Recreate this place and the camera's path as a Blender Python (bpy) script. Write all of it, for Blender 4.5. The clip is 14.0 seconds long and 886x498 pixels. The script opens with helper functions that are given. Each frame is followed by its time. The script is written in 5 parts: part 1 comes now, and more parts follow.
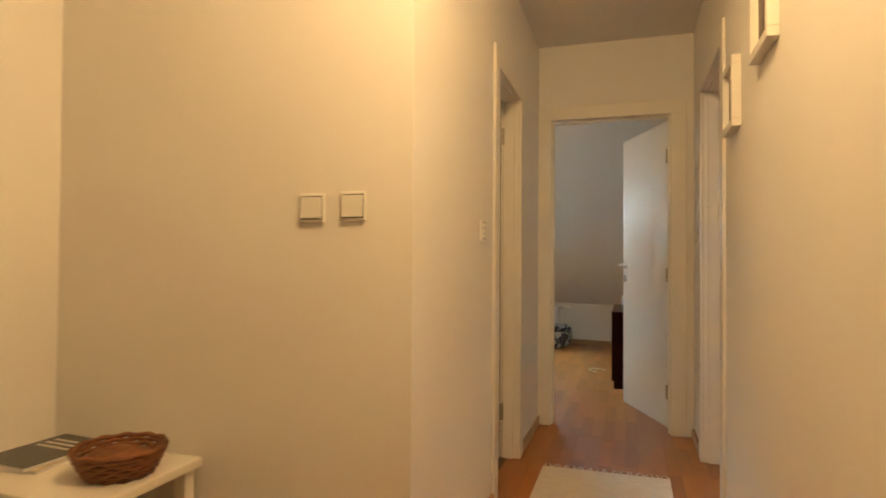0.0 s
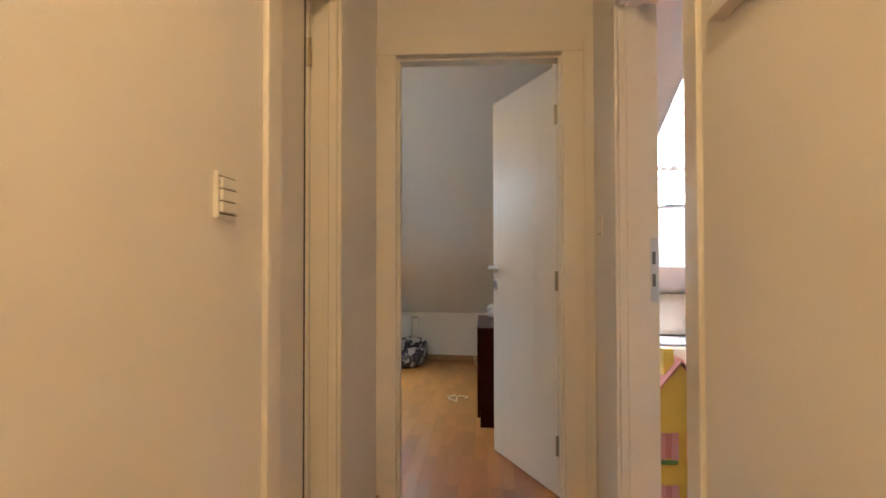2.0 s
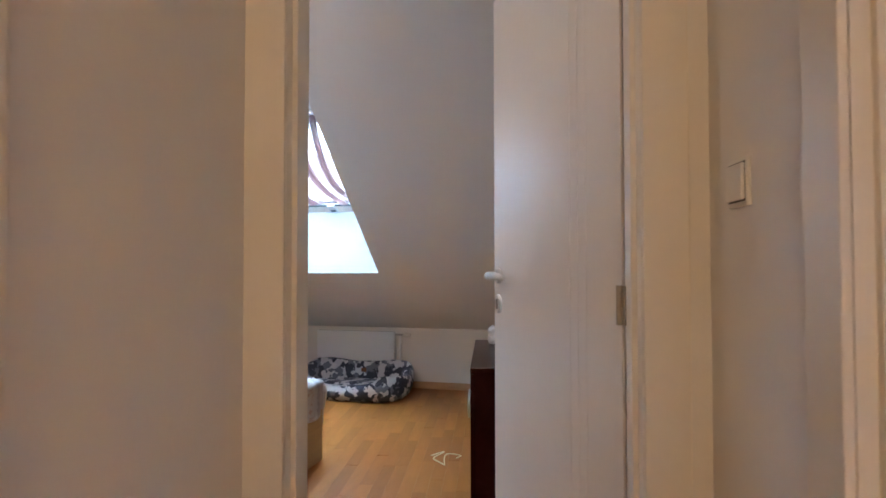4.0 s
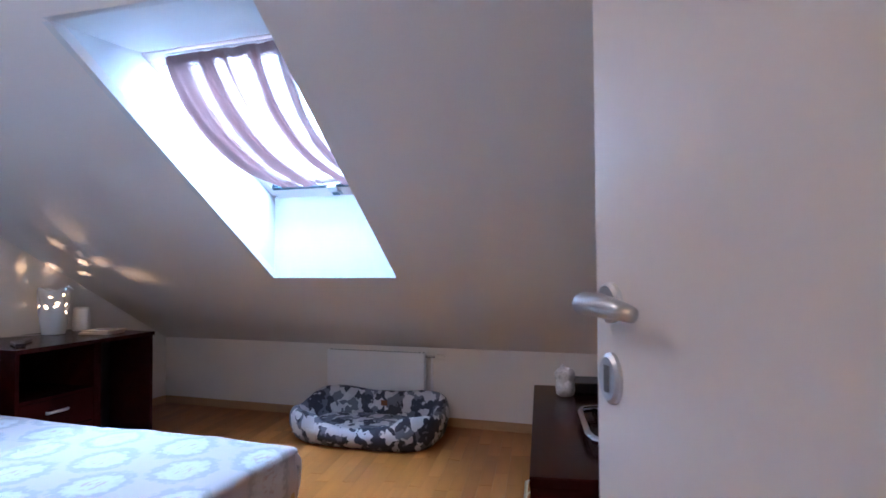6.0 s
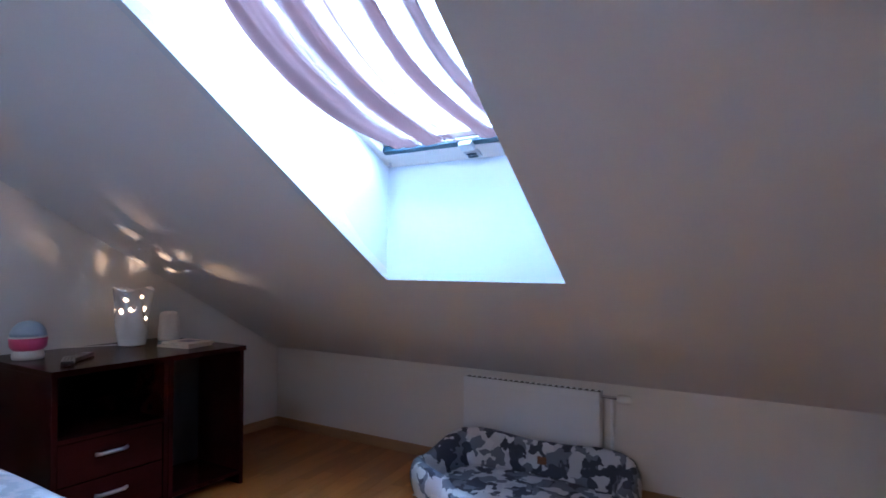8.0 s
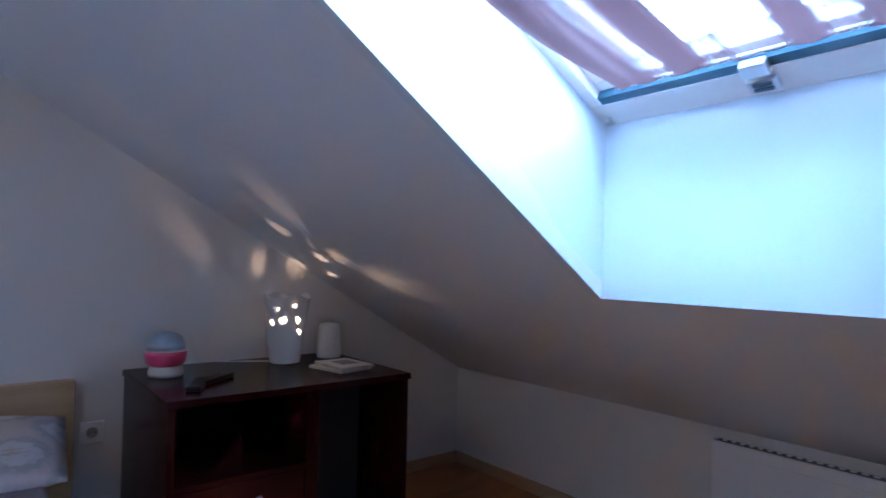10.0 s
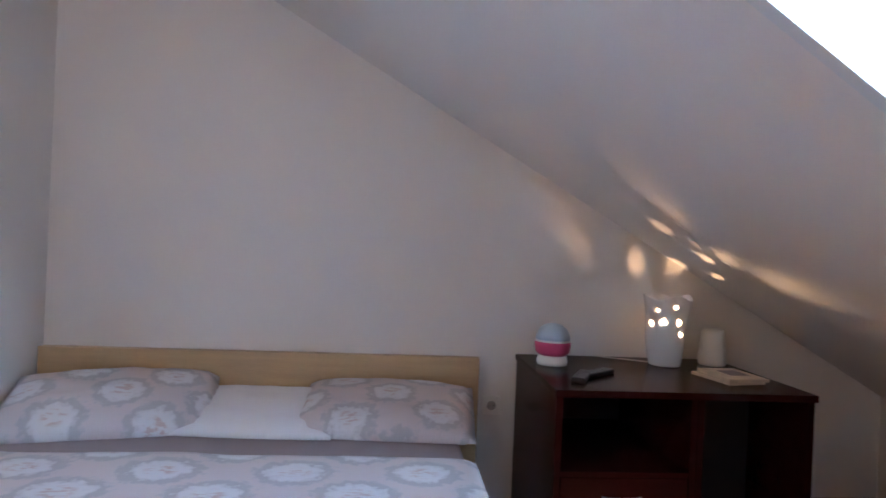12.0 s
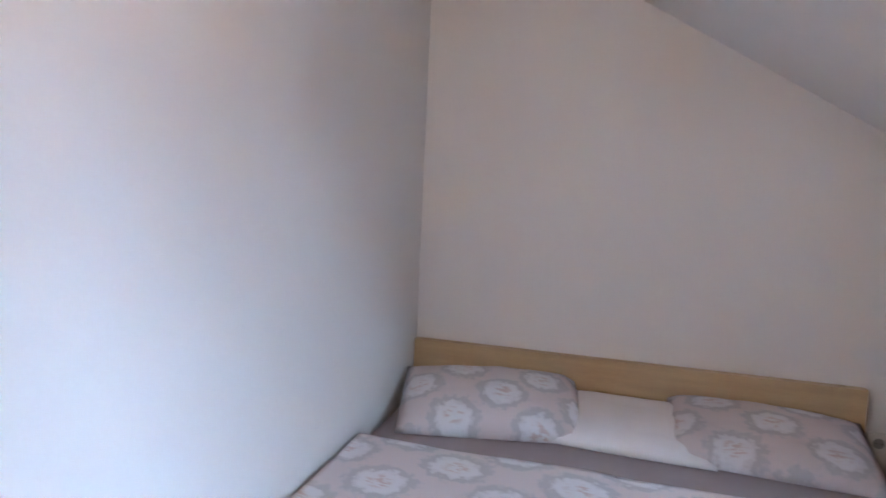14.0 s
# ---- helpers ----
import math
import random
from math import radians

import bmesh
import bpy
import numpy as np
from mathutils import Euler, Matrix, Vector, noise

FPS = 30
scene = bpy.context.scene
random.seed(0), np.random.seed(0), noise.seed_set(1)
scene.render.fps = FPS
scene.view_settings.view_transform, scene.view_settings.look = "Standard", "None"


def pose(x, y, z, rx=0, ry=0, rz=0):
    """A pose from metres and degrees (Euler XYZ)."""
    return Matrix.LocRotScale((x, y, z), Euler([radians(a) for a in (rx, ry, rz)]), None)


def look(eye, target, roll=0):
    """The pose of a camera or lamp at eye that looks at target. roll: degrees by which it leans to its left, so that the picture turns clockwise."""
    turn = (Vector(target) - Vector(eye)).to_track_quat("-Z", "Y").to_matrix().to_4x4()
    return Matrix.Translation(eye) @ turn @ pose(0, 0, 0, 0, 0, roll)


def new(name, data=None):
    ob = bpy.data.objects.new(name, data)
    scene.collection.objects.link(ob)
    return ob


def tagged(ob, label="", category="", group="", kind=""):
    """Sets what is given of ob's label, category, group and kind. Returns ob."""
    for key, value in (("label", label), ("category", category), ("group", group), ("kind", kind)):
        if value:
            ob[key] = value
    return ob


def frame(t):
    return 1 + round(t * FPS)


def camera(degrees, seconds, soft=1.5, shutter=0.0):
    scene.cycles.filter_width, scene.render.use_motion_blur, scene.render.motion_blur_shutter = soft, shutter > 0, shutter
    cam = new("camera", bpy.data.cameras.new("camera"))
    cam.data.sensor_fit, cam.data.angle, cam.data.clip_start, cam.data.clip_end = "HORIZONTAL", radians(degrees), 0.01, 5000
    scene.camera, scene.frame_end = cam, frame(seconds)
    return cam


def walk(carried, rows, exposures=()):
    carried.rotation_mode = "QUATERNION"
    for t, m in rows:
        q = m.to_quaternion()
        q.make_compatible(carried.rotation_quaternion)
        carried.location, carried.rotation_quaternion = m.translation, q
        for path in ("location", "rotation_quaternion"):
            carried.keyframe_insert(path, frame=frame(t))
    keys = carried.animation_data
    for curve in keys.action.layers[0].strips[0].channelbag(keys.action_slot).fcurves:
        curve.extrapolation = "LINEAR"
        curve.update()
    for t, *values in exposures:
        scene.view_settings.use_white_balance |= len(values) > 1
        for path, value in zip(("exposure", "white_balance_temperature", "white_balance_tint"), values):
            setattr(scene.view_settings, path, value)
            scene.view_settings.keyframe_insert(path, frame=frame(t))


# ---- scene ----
cam = camera(73.3, 14.0, soft=1.6, shutter=0.3)

PATH = [
    (0, (1.351, -3.401, 1.092), (0.451, -1.615, 1.129), 0.4),
    (0.5, (1.249, -3.058, 1.086), (0.534, -1.19, 1.121), 0.5),
    (1, (1.168, -2.757, 1.081), (0.582, -0.845, 1.118), -0.1),
    (1.5, (1.08, -2.463, 1.077), (0.583, -0.526, 1.122), 0.1),
    (2, (1.022, -2.084, 1.093), (0.568, -0.136, 1.138), -0.1),
    (2.5, (0.954, -1.715, 1.093), (0.507, 0.234, 1.138), -0.2),
    (3, (0.898, -1.377, 1.098), (0.462, 0.575, 1.148), -0.1),
    (5.5, (0.689, 0.282, 1.1), (0.089, 2.189, 1.15), -0.3),
    (6, (0.579, 0.557, 1.111), (-0.059, 2.452, 1.16), -0.4),
    (6.5, (0.468, 0.888, 1.1), (-0.241, 2.758, 1.145), -0.2),
    (7, (0.341, 1.152, 1.09), (-0.488, 2.971, 1.139), -0.2),
    (9.5, (-0.384, 2.133, 1.129), (-1.811, 3.534, 1.173), 0.9),
    (10, (-0.5, 2.236, 1.121), (-2.064, 3.482, 1.17), 1.1),
    (10.5, (-0.569, 2.289, 1.111), (-2.335, 3.227, 1.153), 1.4),
    (11, (-0.585, 2.261, 1.115), (-2.453, 2.975, 1.15), 1.8),
    (11.5, (-0.544, 2.231, 1.113), (-2.495, 2.67, 1.136), 2.3),
    (12, (-0.526, 2.178, 1.124), (-2.52, 2.337, 1.128), 2.4),
    (12.5, (-0.511, 2.178, 1.107), (-2.509, 2.1, 1.121), 2.4),
    (13, (-0.479, 2.11, 1.129), (-2.466, 1.878, 1.128), 2.5),
    (13.5, (-0.448, 1.96, 1.159), (-2.395, 1.502, 1.132), 2.5),
    (14, (-0.514, 1.568, 1.328), (-2.434, 1.037, 1.146), 2.7),
]
EXPOSURES = [(0.0, 0.1, 6550, 13), (1.5, 0.12, 6300, 15), (2.5, 0.25, 5900, 18), (3.0, 0.18, 5850, 20), (5.5, 0.15, 5050, 32), (7.0, -0.1, 4950, 34), (9.5, -0.55, 4550, 28), (10.5, -0.6, 4600, 34), (11.2, -0.2, 4850, 30), (12.0, 0.12, 5450, 33), (12.5, 0.3, 5750, 34), (13.5, 0.52, 5800, 34), (14.0, 0.25, 5750, 34)]
SKY_W, KIDS_W, HALL_W, BED_W, TABLE_W = 4900, 1350, 47, 11, 9.0
walk(cam, [(t, look(eye, target, roll)) for t, eye, target, roll in PATH], EXPOSURES)

# ---- world and large lights ----
C0, TURN = (0.575, 0.541), 9.31          # middle of the bedroom doorway, turn of the corridor
MA = pose(C0[0], C0[1], 0, 0, 0, TURN)   # the corridor's frame: u right, v ahead
I4 = Matrix.Identity(4)
SLOPE, KNEE_Y, KNEE_Z = 0.575, 4.45, 0.53
HEAD_X, BED_WALL_Y, CEIL = -3.12, 0.74, 2.53


def roof(y):
    """Height of the sloping ceiling at y."""
    return KNEE_Z + SLOPE * (KNEE_Y - y)


def uv(u, v, z=0.0):
    return MA @ Vector((u, v, z))


world = bpy.data.worlds.new("sky")
scene.world = world
world.use_nodes = True
wn = world.node_tree
sky = wn.nodes.new("ShaderNodeTexSky")
sky.sky_type, sky.sun_disc = "NISHITA", False
sky.sun_elevation, sky.sun_rotation = radians(35), radians(200)
wn.links.new(sky.outputs["Color"], wn.nodes["Background"].inputs["Color"])
wn.nodes["Background"].inputs["Strength"].default_value = 0.12

sun = new("sun", bpy.data.lights.new("sun", "SUN"))
sun.data.energy, sun.data.angle, sun.data.color = 0.8, radians(12), (1, 0.96, 0.9)
sun.matrix_world = look((0, -10, 9), (0, 0, 2))


def area_lamp(name, eye, target, sx, sy, watts, colour):
    ob = new(name, bpy.data.lights.new(name, "AREA"))
    ob.data.shape, ob.data.size, ob.data.size_y = "RECTANGLE", sx, sy
    ob.data.energy, ob.data.color = watts, colour
    ob.matrix_world = look(eye, target)
    return ob


def bulb_lamp(name, place, watts, colour, radius):
    ob = new(name, bpy.data.lights.new(name, "POINT"))
    ob.data.energy, ob.data.color, ob.data.shadow_soft_size = watts, colour, radius
    ob.location = place
    return ob


# daylight standing in the two roof windows' openings, just outside the glass
area_lamp("skylight_day", (-1.05, 3.75, 3.05), (-1.24, 3.06, 1.76), 3.6, 3.0, SKY_W, (0.55, 0.88, 1.0))
area_lamp("kids_skylight_day", (2.25, 3.40, 3.40), (2.08, 2.65, 2.2), 2.6, 3.0, KIDS_W, (0.93, 0.97, 1.0))
bulb_lamp("hall_bulb", uv(-0.05, -3.0, 2.36), HALL_W, (1.0, 0.66, 0.29), 0.09)
bulb_lamp("bedroom_bulb", (-0.95, 0.93, 2.27), BED_W, (1.0, 0.80, 0.52), 0.07)
bulb_lamp("ceramic_bulb", (-2.90, 3.30, 0.785), TABLE_W, (1.0, 0.62, 0.25), 0.012)

# ---- materials ----


def mat(name, colour, rough=0.6, metal=0.0, var=0.06, scale=3.0, bump=0.1, fine=120.0, coat=0.0, spec=0.5, stretch=(1, 1, 1)):
    """Principled surface with colour variation at two scales and fine relief."""
    m = bpy.data.materials.new(name)
    m.use_nodes = True
    n, l = m.node_tree.nodes, m.node_tree.links
    b = n["Principled BSDF"]
    tc = n.new("ShaderNodeTexCoord")
    mp = n.new("ShaderNodeMapping")
    mp.inputs["Scale"].default_value = stretch
    l.new(tc.outputs["Object"], mp.inputs["Vector"])
    big, small = n.new("ShaderNodeTexNoise"), n.new("ShaderNodeTexNoise")
    big.inputs["Scale"].default_value, small.inputs["Scale"].default_value = scale, fine
    big.inputs["Detail"].default_value, small.inputs["Detail"].default_value = 5, 3
    for x in (big, small):
        l.new(mp.outputs["Vector"], x.inputs["Vector"])
    ramp = n.new("ShaderNodeValToRGB")
    ramp.color_ramp.elements[0].position, ramp.color_ramp.elements[1].position = 0.3, 0.7
    ramp.color_ramp.elements[0].color = (*[c * (1 - var) for c in colour], 1)
    ramp.color_ramp.elements[1].color = (*[min(1, c * (1 + var)) for c in colour], 1)
    mixf = n.new("ShaderNodeMath")
    mixf.operation = "MULTIPLY_ADD"
    mixf.inputs[1].default_value = 0.35
    l.new(small.outputs["Fac"], mixf.inputs[0])
    sc = n.new("ShaderNodeMath")
    sc.operation = "MULTIPLY"
    sc.inputs[1].default_value = 0.65
    l.new(big.outputs["Fac"], sc.inputs[0])
    l.new(sc.outputs[0], mixf.inputs[2])
    l.new(mixf.outputs[0], ramp.inputs["Fac"])
    l.new(ramp.outputs["Color"], b.inputs["Base Color"])
    b.inputs["Roughness"].default_value, b.inputs["Metallic"].default_value = rough, metal
    b.inputs["Coat Weight"].default_value, b.inputs["Specular IOR Level"].default_value = coat, spec
    if bump:
        bp = n.new("ShaderNodeBump")
        bp.inputs["Strength"].default_value, bp.inputs["Distance"].default_value = bump, 0.002
        l.new(small.outputs["Fac"], bp.inputs["Height"])
        l.new(bp.outputs["Normal"], b.inputs["Normal"])
    return m


def glow(name, colour, strength):
    m = bpy.data.materials.new(name)
    m.use_nodes = True
    b = m.node_tree.nodes["Principled BSDF"]
    b.inputs["Base Color"].default_value = (*colour, 1)
    b.inputs["Emission Color"].default_value, b.inputs["Emission Strength"].default_value = (*colour, 1), strength
    return m


def parquet_mat():
    m = mat("oak_parquet", (0.37, 0.130, 0.024), 0.36, var=0.16, scale=2.0, bump=0.06, fine=26, stretch=(9, 1.2, 1), spec=0.28)
    n, l = m.node_tree.nodes, m.node_tree.links
    b = n["Principled BSDF"]
    ramp = [x for x in n if x.bl_idname == "ShaderNodeValToRGB"][0]
    oi, ge = n.new("ShaderNodeObjectInfo"), n.new("ShaderNodeNewGeometry")
    add, fr = n.new("ShaderNodeMath"), n.new("ShaderNodeMath")
    fr.operation = "FRACT"
    l.new(oi.outputs["Random"], add.inputs[0])
    l.new(ge.outputs["Random Per Island"], add.inputs[1])
    l.new(add.outputs[0], fr.inputs[0])
    tone = n.new("ShaderNodeValToRGB")
    e = tone.color_ramp.elements
    e[0].color, e[1].color = (0.70, 0.62, 0.55, 1), (1.0, 1.0, 1.0, 1)
    mid = e.new(0.55)
    mid.color = (0.92, 0.88, 0.84, 1)
    l.new(fr.outputs[0], tone.inputs["Fac"])
    mx = n.new("ShaderNodeMixRGB")
    mx.blend_type = "MULTIPLY"
    mx.inputs[0].default_value = 1
    l.new(ramp.outputs["Color"], mx.inputs[1])
    l.new(tone.outputs["Color"], mx.inputs[2])
    l.new(mx.outputs["Color"], b.inputs["Base Color"])
    return m


def camo_mat():
    m = mat("camouflage_cloth", (0.3, 0.3, 0.33), 0.85, bump=0.25, fine=300)
    n, l = m.node_tree.nodes, m.node_tree.links
    tc = n.new("ShaderNodeTexCoord")
    no, vo, mx = n.new("ShaderNodeTexNoise"), n.new("ShaderNodeTexVoronoi"), n.new("ShaderNodeMixRGB")
    no.inputs["Scale"].default_value, no.inputs["Detail"].default_value = 16.0, 1.5
    l.new(tc.outputs["Object"], no.inputs["Vector"])
    mx.blend_type = "ADD"
    mx.inputs[0].default_value = 0.13
    l.new(tc.outputs["Object"], mx.inputs[1])
    l.new(no.outputs["Color"], mx.inputs[2])
    vo.inputs["Scale"].default_value = 17.0
    l.new(mx.outputs["Color"], vo.inputs["Vector"])
    sp = n.new("ShaderNodeSeparateColor")
    l.new(vo.outputs["Color"], sp.inputs["Color"])
    r = n.new("ShaderNodeValToRGB")
    r.color_ramp.interpolation = "CONSTANT"
    e = r.color_ramp.elements
    e[0].color, e[1].color, e[1].position = (0.04, 0.045, 0.065, 1), (0.52, 0.51, 0.52, 1), 0.27
    for p, c in ((0.48, (0.15, 0.16, 0.19, 1)), (0.72, (0.60, 0.59, 0.58, 1)), (0.88, (0.05, 0.055, 0.075, 1))):
        x = e.new(p)
        x.color = c
    l.new(sp.outputs[0], r.inputs["Fac"])
    l.new(r.outputs["Color"], n["Principled BSDF"].inputs["Base Color"])
    return m


def medallion_mat(name, scale=4.3, turn=45):
    """Pale rose cotton printed with staggered grey leaf wreaths round white ovals and a brown script."""
    m = mat(name, (0.66, 0.60, 0.60), 0.85, bump=0.3, fine=240)
    n, l = m.node_tree.nodes, m.node_tree.links
    tc, mp = n.new("ShaderNodeTexCoord"), n.new("ShaderNodeMapping")
    mp.inputs["Rotation"].default_value = (0, 0, radians(turn))
    mp.inputs["Scale"].default_value = (scale, scale * 0.86, 0)
    l.new(tc.outputs["Object"], mp.inputs["Vector"])
    leaf_n, patch, script = n.new("ShaderNodeTexNoise"), n.new("ShaderNodeTexNoise"), n.new("ShaderNodeTexNoise")
    for x, sc, de in ((leaf_n, 42, 3), (patch, 17, 2), (script, 60, 3)):
        x.inputs["Scale"].default_value, x.inputs["Detail"].default_value = sc, de
    st = n.new("ShaderNodeMapping")
    st.inputs["Scale"].default_value = (1.6, 0.5, 1)
    l.new(tc.outputs["Object"], st.inputs["Vector"])
    l.new(st.outputs["Vector"], script.inputs["Vector"])
    for x in (leaf_n, patch):
        l.new(tc.outputs["Object"], x.inputs["Vector"])
    vo = n.new("ShaderNodeTexVoronoi")
    vo.voronoi_dimensions, vo.inputs["Randomness"].default_value, vo.inputs["Scale"].default_value = "2D", 0.05, 1.0
    l.new(mp.outputs["Vector"], vo.inputs["Vector"])

    def madd(a, k, c):
        x = n.new("ShaderNodeMath")
        x.operation = "MULTIPLY_ADD"
        l.new(a, x.inputs[0])
        x.inputs[1].default_value = k
        if isinstance(c, float):
            x.inputs[2].default_value = c
        else:
            l.new(c, x.inputs[2])
        return x.outputs[0]

    d = madd(patch.outputs["Fac"], 0.13, madd(leaf_n.outputs["Fac"], 0.30, madd(vo.outputs["Distance"], 1.0, -0.215)))
    r = n.new("ShaderNodeValToRGB")
    e = r.color_ramp.elements
    ground, white, grey = (0.56, 0.495, 0.485, 1), (0.62, 0.615, 0.62, 1), (0.43, 0.415, 0.42, 1)
    e[0].position, e[0].color = 0.0, white
    e[1].position, e[1].color = 0.62, ground
    for p, c in ((0.24, white), (0.30, (0.54, 0.53, 0.535, 1)), (0.33, grey), (0.40, grey), (0.44, (0.51, 0.475, 0.475, 1)), (0.47, ground)):
        e.new(p).color = c
    l.new(d, r.inputs["Fac"])
    # brown script in the middle of each oval
    near, ink, both = n.new("ShaderNodeMapRange"), n.new("ShaderNodeMapRange"), n.new("ShaderNodeMath")
    near.inputs["From Min"].default_value, near.inputs["From Max"].default_value = 0.20, 0.12
    l.new(vo.outputs["Distance"], near.inputs["Value"])
    ink.inputs["From Min"].default_value, ink.inputs["From Max"].default_value = 0.50, 0.58
    l.new(script.outputs["Fac"], ink.inputs["Value"])
    both.operation = "MULTIPLY"
    l.new(near.outputs[0], both.inputs[0])
    l.new(ink.outputs[0], both.inputs[1])
    mx = n.new("ShaderNodeMixRGB")
    l.new(madd(both.outputs[0], 0.75, 0.0), mx.inputs[0])
    l.new(r.outputs["Color"], mx.inputs[1])
    mx.inputs[2].default_value = (0.50, 0.36, 0.32, 1)
    l.new(mx.outputs["Color"], n["Principled BSDF"].inputs["Base Color"])
    return m


def sheer_mat(name, thin, cloth, bands, clear, layers):
    """Sheer gathered cloth: bands are (place across, cover) pairs of single and doubled folds."""
    m = bpy.data.materials.new(name)
    m.use_nodes = True
    n, l = m.node_tree.nodes, m.node_tree.links
    out = n["Material Output"]
    n.remove(n["Principled BSDF"])
    tl, df, tp = n.new("ShaderNodeBsdfTranslucent"), n.new("ShaderNodeBsdfDiffuse"), n.new("ShaderNodeBsdfTransparent")
    tl.inputs["Color"].default_value, df.inputs["Color"].default_value = (*thin, 1), (*cloth, 1)
    a, b = n.new("ShaderNodeMixShader"), n.new("ShaderNodeMixShader")
    a.inputs[0].default_value = 0.5
    l.new(tl.outputs[0], a.inputs[1])
    l.new(df.outputs[0], a.inputs[2])
    uvn, mp, sep = n.new("ShaderNodeUVMap"), n.new("ShaderNodeMapping"), n.new("ShaderNodeSeparateXYZ")
    uvn.uv_map = "cloth"
    mp.inputs["Scale"].default_value = (46, 2.2, 1)
    streak, weave = n.new("ShaderNodeTexNoise"), n.new("ShaderNodeTexNoise")
    streak.inputs["Scale"].default_value, weave.inputs["Scale"].default_value = 1.0, 150.0
    streak.inputs["Detail"].default_value = 4
    l.new(uvn.outputs["UV"], sep.inputs[0])
    l.new(uvn.outputs["UV"], mp.inputs["Vector"])
    l.new(mp.outputs["Vector"], streak.inputs["Vector"])
    l.new(uvn.outputs["UV"], weave.inputs["Vector"])
    wob = n.new("ShaderNodeMath")
    wob.operation = "MULTIPLY_ADD"
    wob.inputs[1].default_value = 0.05
    l.new(streak.outputs["Fac"], wob.inputs[0])
    l.new(sep.outputs["X"], wob.inputs[2])
    r = n.new("ShaderNodeValToRGB")
    e = r.color_ramp.elements
    e[0].position, e[0].color = bands[0][0], (bands[0][1],) * 3 + (1,)
    e[1].position, e[1].color = bands[-1][0], (bands[-1][1],) * 3 + (1,)
    for p, c in bands[1:-1]:
        e.new(p).color = (c, c, c, 1)
    l.new(wob.outputs[0], r.inputs["Fac"])
    # gathered header is dense, and the weave breaks up the cover
    head = n.new("ShaderNodeMapRange")
    head.inputs["From Min"].default_value, head.inputs["From Max"].default_value = 0.955, 0.985
    head.inputs["To Max"].default_value = 1.0
    l.new(sep.outputs["Y"], head.inputs["Value"])
    mx = n.new("ShaderNodeMath")
    mx.operation = "MAXIMUM"
    l.new(r.outputs["Color"], mx.inputs[0])
    l.new(head.outputs[0], mx.inputs[1])
    grain = n.new("ShaderNodeMapRange")
    grain.inputs["From Min"].default_value, grain.inputs["From Max"].default_value = 0.35, 0.65
    grain.inputs["To Min"].default_value, grain.inputs["To Max"].default_value = 1.0 - clear, 1.0
    l.new(weave.outputs["Fac"], grain.inputs["Value"])
    mu = n.new("ShaderNodeMath")
    mu.operation = "MULTIPLY"
    l.new(mx.outputs[0], mu.inputs[0])
    l.new(grain.outputs[0], mu.inputs[1])
    gap, both, cover = [n.new("ShaderNodeMath") for _ in range(3)]
    gap.operation, both.operation, cover.operation = "SUBTRACT", "POWER", "SUBTRACT"
    gap.inputs[0].default_value, both.inputs[1].default_value, cover.inputs[0].default_value = 1.0, layers, 1.0
    l.new(mu.outputs[0], gap.inputs[1])
    l.new(gap.outputs[0], both.inputs[0])
    l.new(both.outputs[0], cover.inputs[1])
    l.new(cover.outputs[0], b.inputs[0])
    l.new(tp.outputs[0], b.inputs[1])
    l.new(a.outputs[0], b.inputs[2])
    l.new(b.outputs[0], out.inputs["Surface"])
    return m


def glass_mat():
    m = bpy.data.materials.new("window_glass")
    m.use_nodes = True
    b = m.node_tree.nodes["Principled BSDF"]
    b.inputs["Transmission Weight"].default_value, b.inputs["Roughness"].default_value = 1.0, 0.0
    b.inputs["IOR"].default_value = 1.05
    return m


WALL = mat("wall_paint", (0.80, 0.775, 0.73), 0.75, var=0.025, scale=1.3, bump=0.12, fine=170)
CEILING = mat("ceiling_paint", (0.78, 0.765, 0.74), 0.8, var=0.03, scale=1.1, bump=0.1, fine=150)
REVEAL = mat("reveal_paint", (0.68, 0.72, 0.73), 0.7, var=0.02, scale=2, bump=0.06)
DOOR = mat("door_lacquer", (0.76, 0.73, 0.69), 0.28, var=0.02, scale=2, bump=0.05, fine=60)
CASING = mat("casing_lacquer", (0.78, 0.74, 0.66), 0.38, var=0.02, scale=3, bump=0.04, fine=60)
OAK = parquet_mat()
SUBFLOOR = mat("floor_joint_filler", (0.16, 0.08, 0.03), 0.8)
SKIRT = mat("skirting_wood", (0.42, 0.26, 0.13), 0.45, var=0.15, scale=3, stretch=(2, 2, 12), fine=60)
BEECH = mat("beech_veneer", (0.50, 0.34, 0.17), 0.42, var=0.13, scale=2.2, bump=0.05, fine=34, stretch=(8, 1, 14))
MAHOG = mat("mahogany_veneer", (0.022, 0.0030, 0.0026), 0.22, var=0.25, scale=2.5, bump=0.02, fine=40, stretch=(6, 1, 6), coat=0.02, spec=0.07)
# near-black that puts the shade of cabinet insides and gaps into the colour
SHADE_BLACK = mat("shade_black", (0.004, 0.002, 0.002), 0.6, var=0.2)
STEEL = mat("brushed_steel", (0.62, 0.62, 0.62), 0.32, 1.0, var=0.05, fine=200, bump=0.05)
CHROME = mat("chrome", (0.8, 0.8, 0.82), 0.12, 1.0, var=0.02, bump=0)
BRASSY = mat("hinge_nickel", (0.42, 0.38, 0.30), 0.38, 1.0, var=0.1)
PLASTIC = mat("white_plastic", (0.80, 0.78, 0.72), 0.35, var=0.02, bump=0.02)
GREY_PL = mat("shadow_grey_plastic", (0.12, 0.12, 0.12), 0.5)
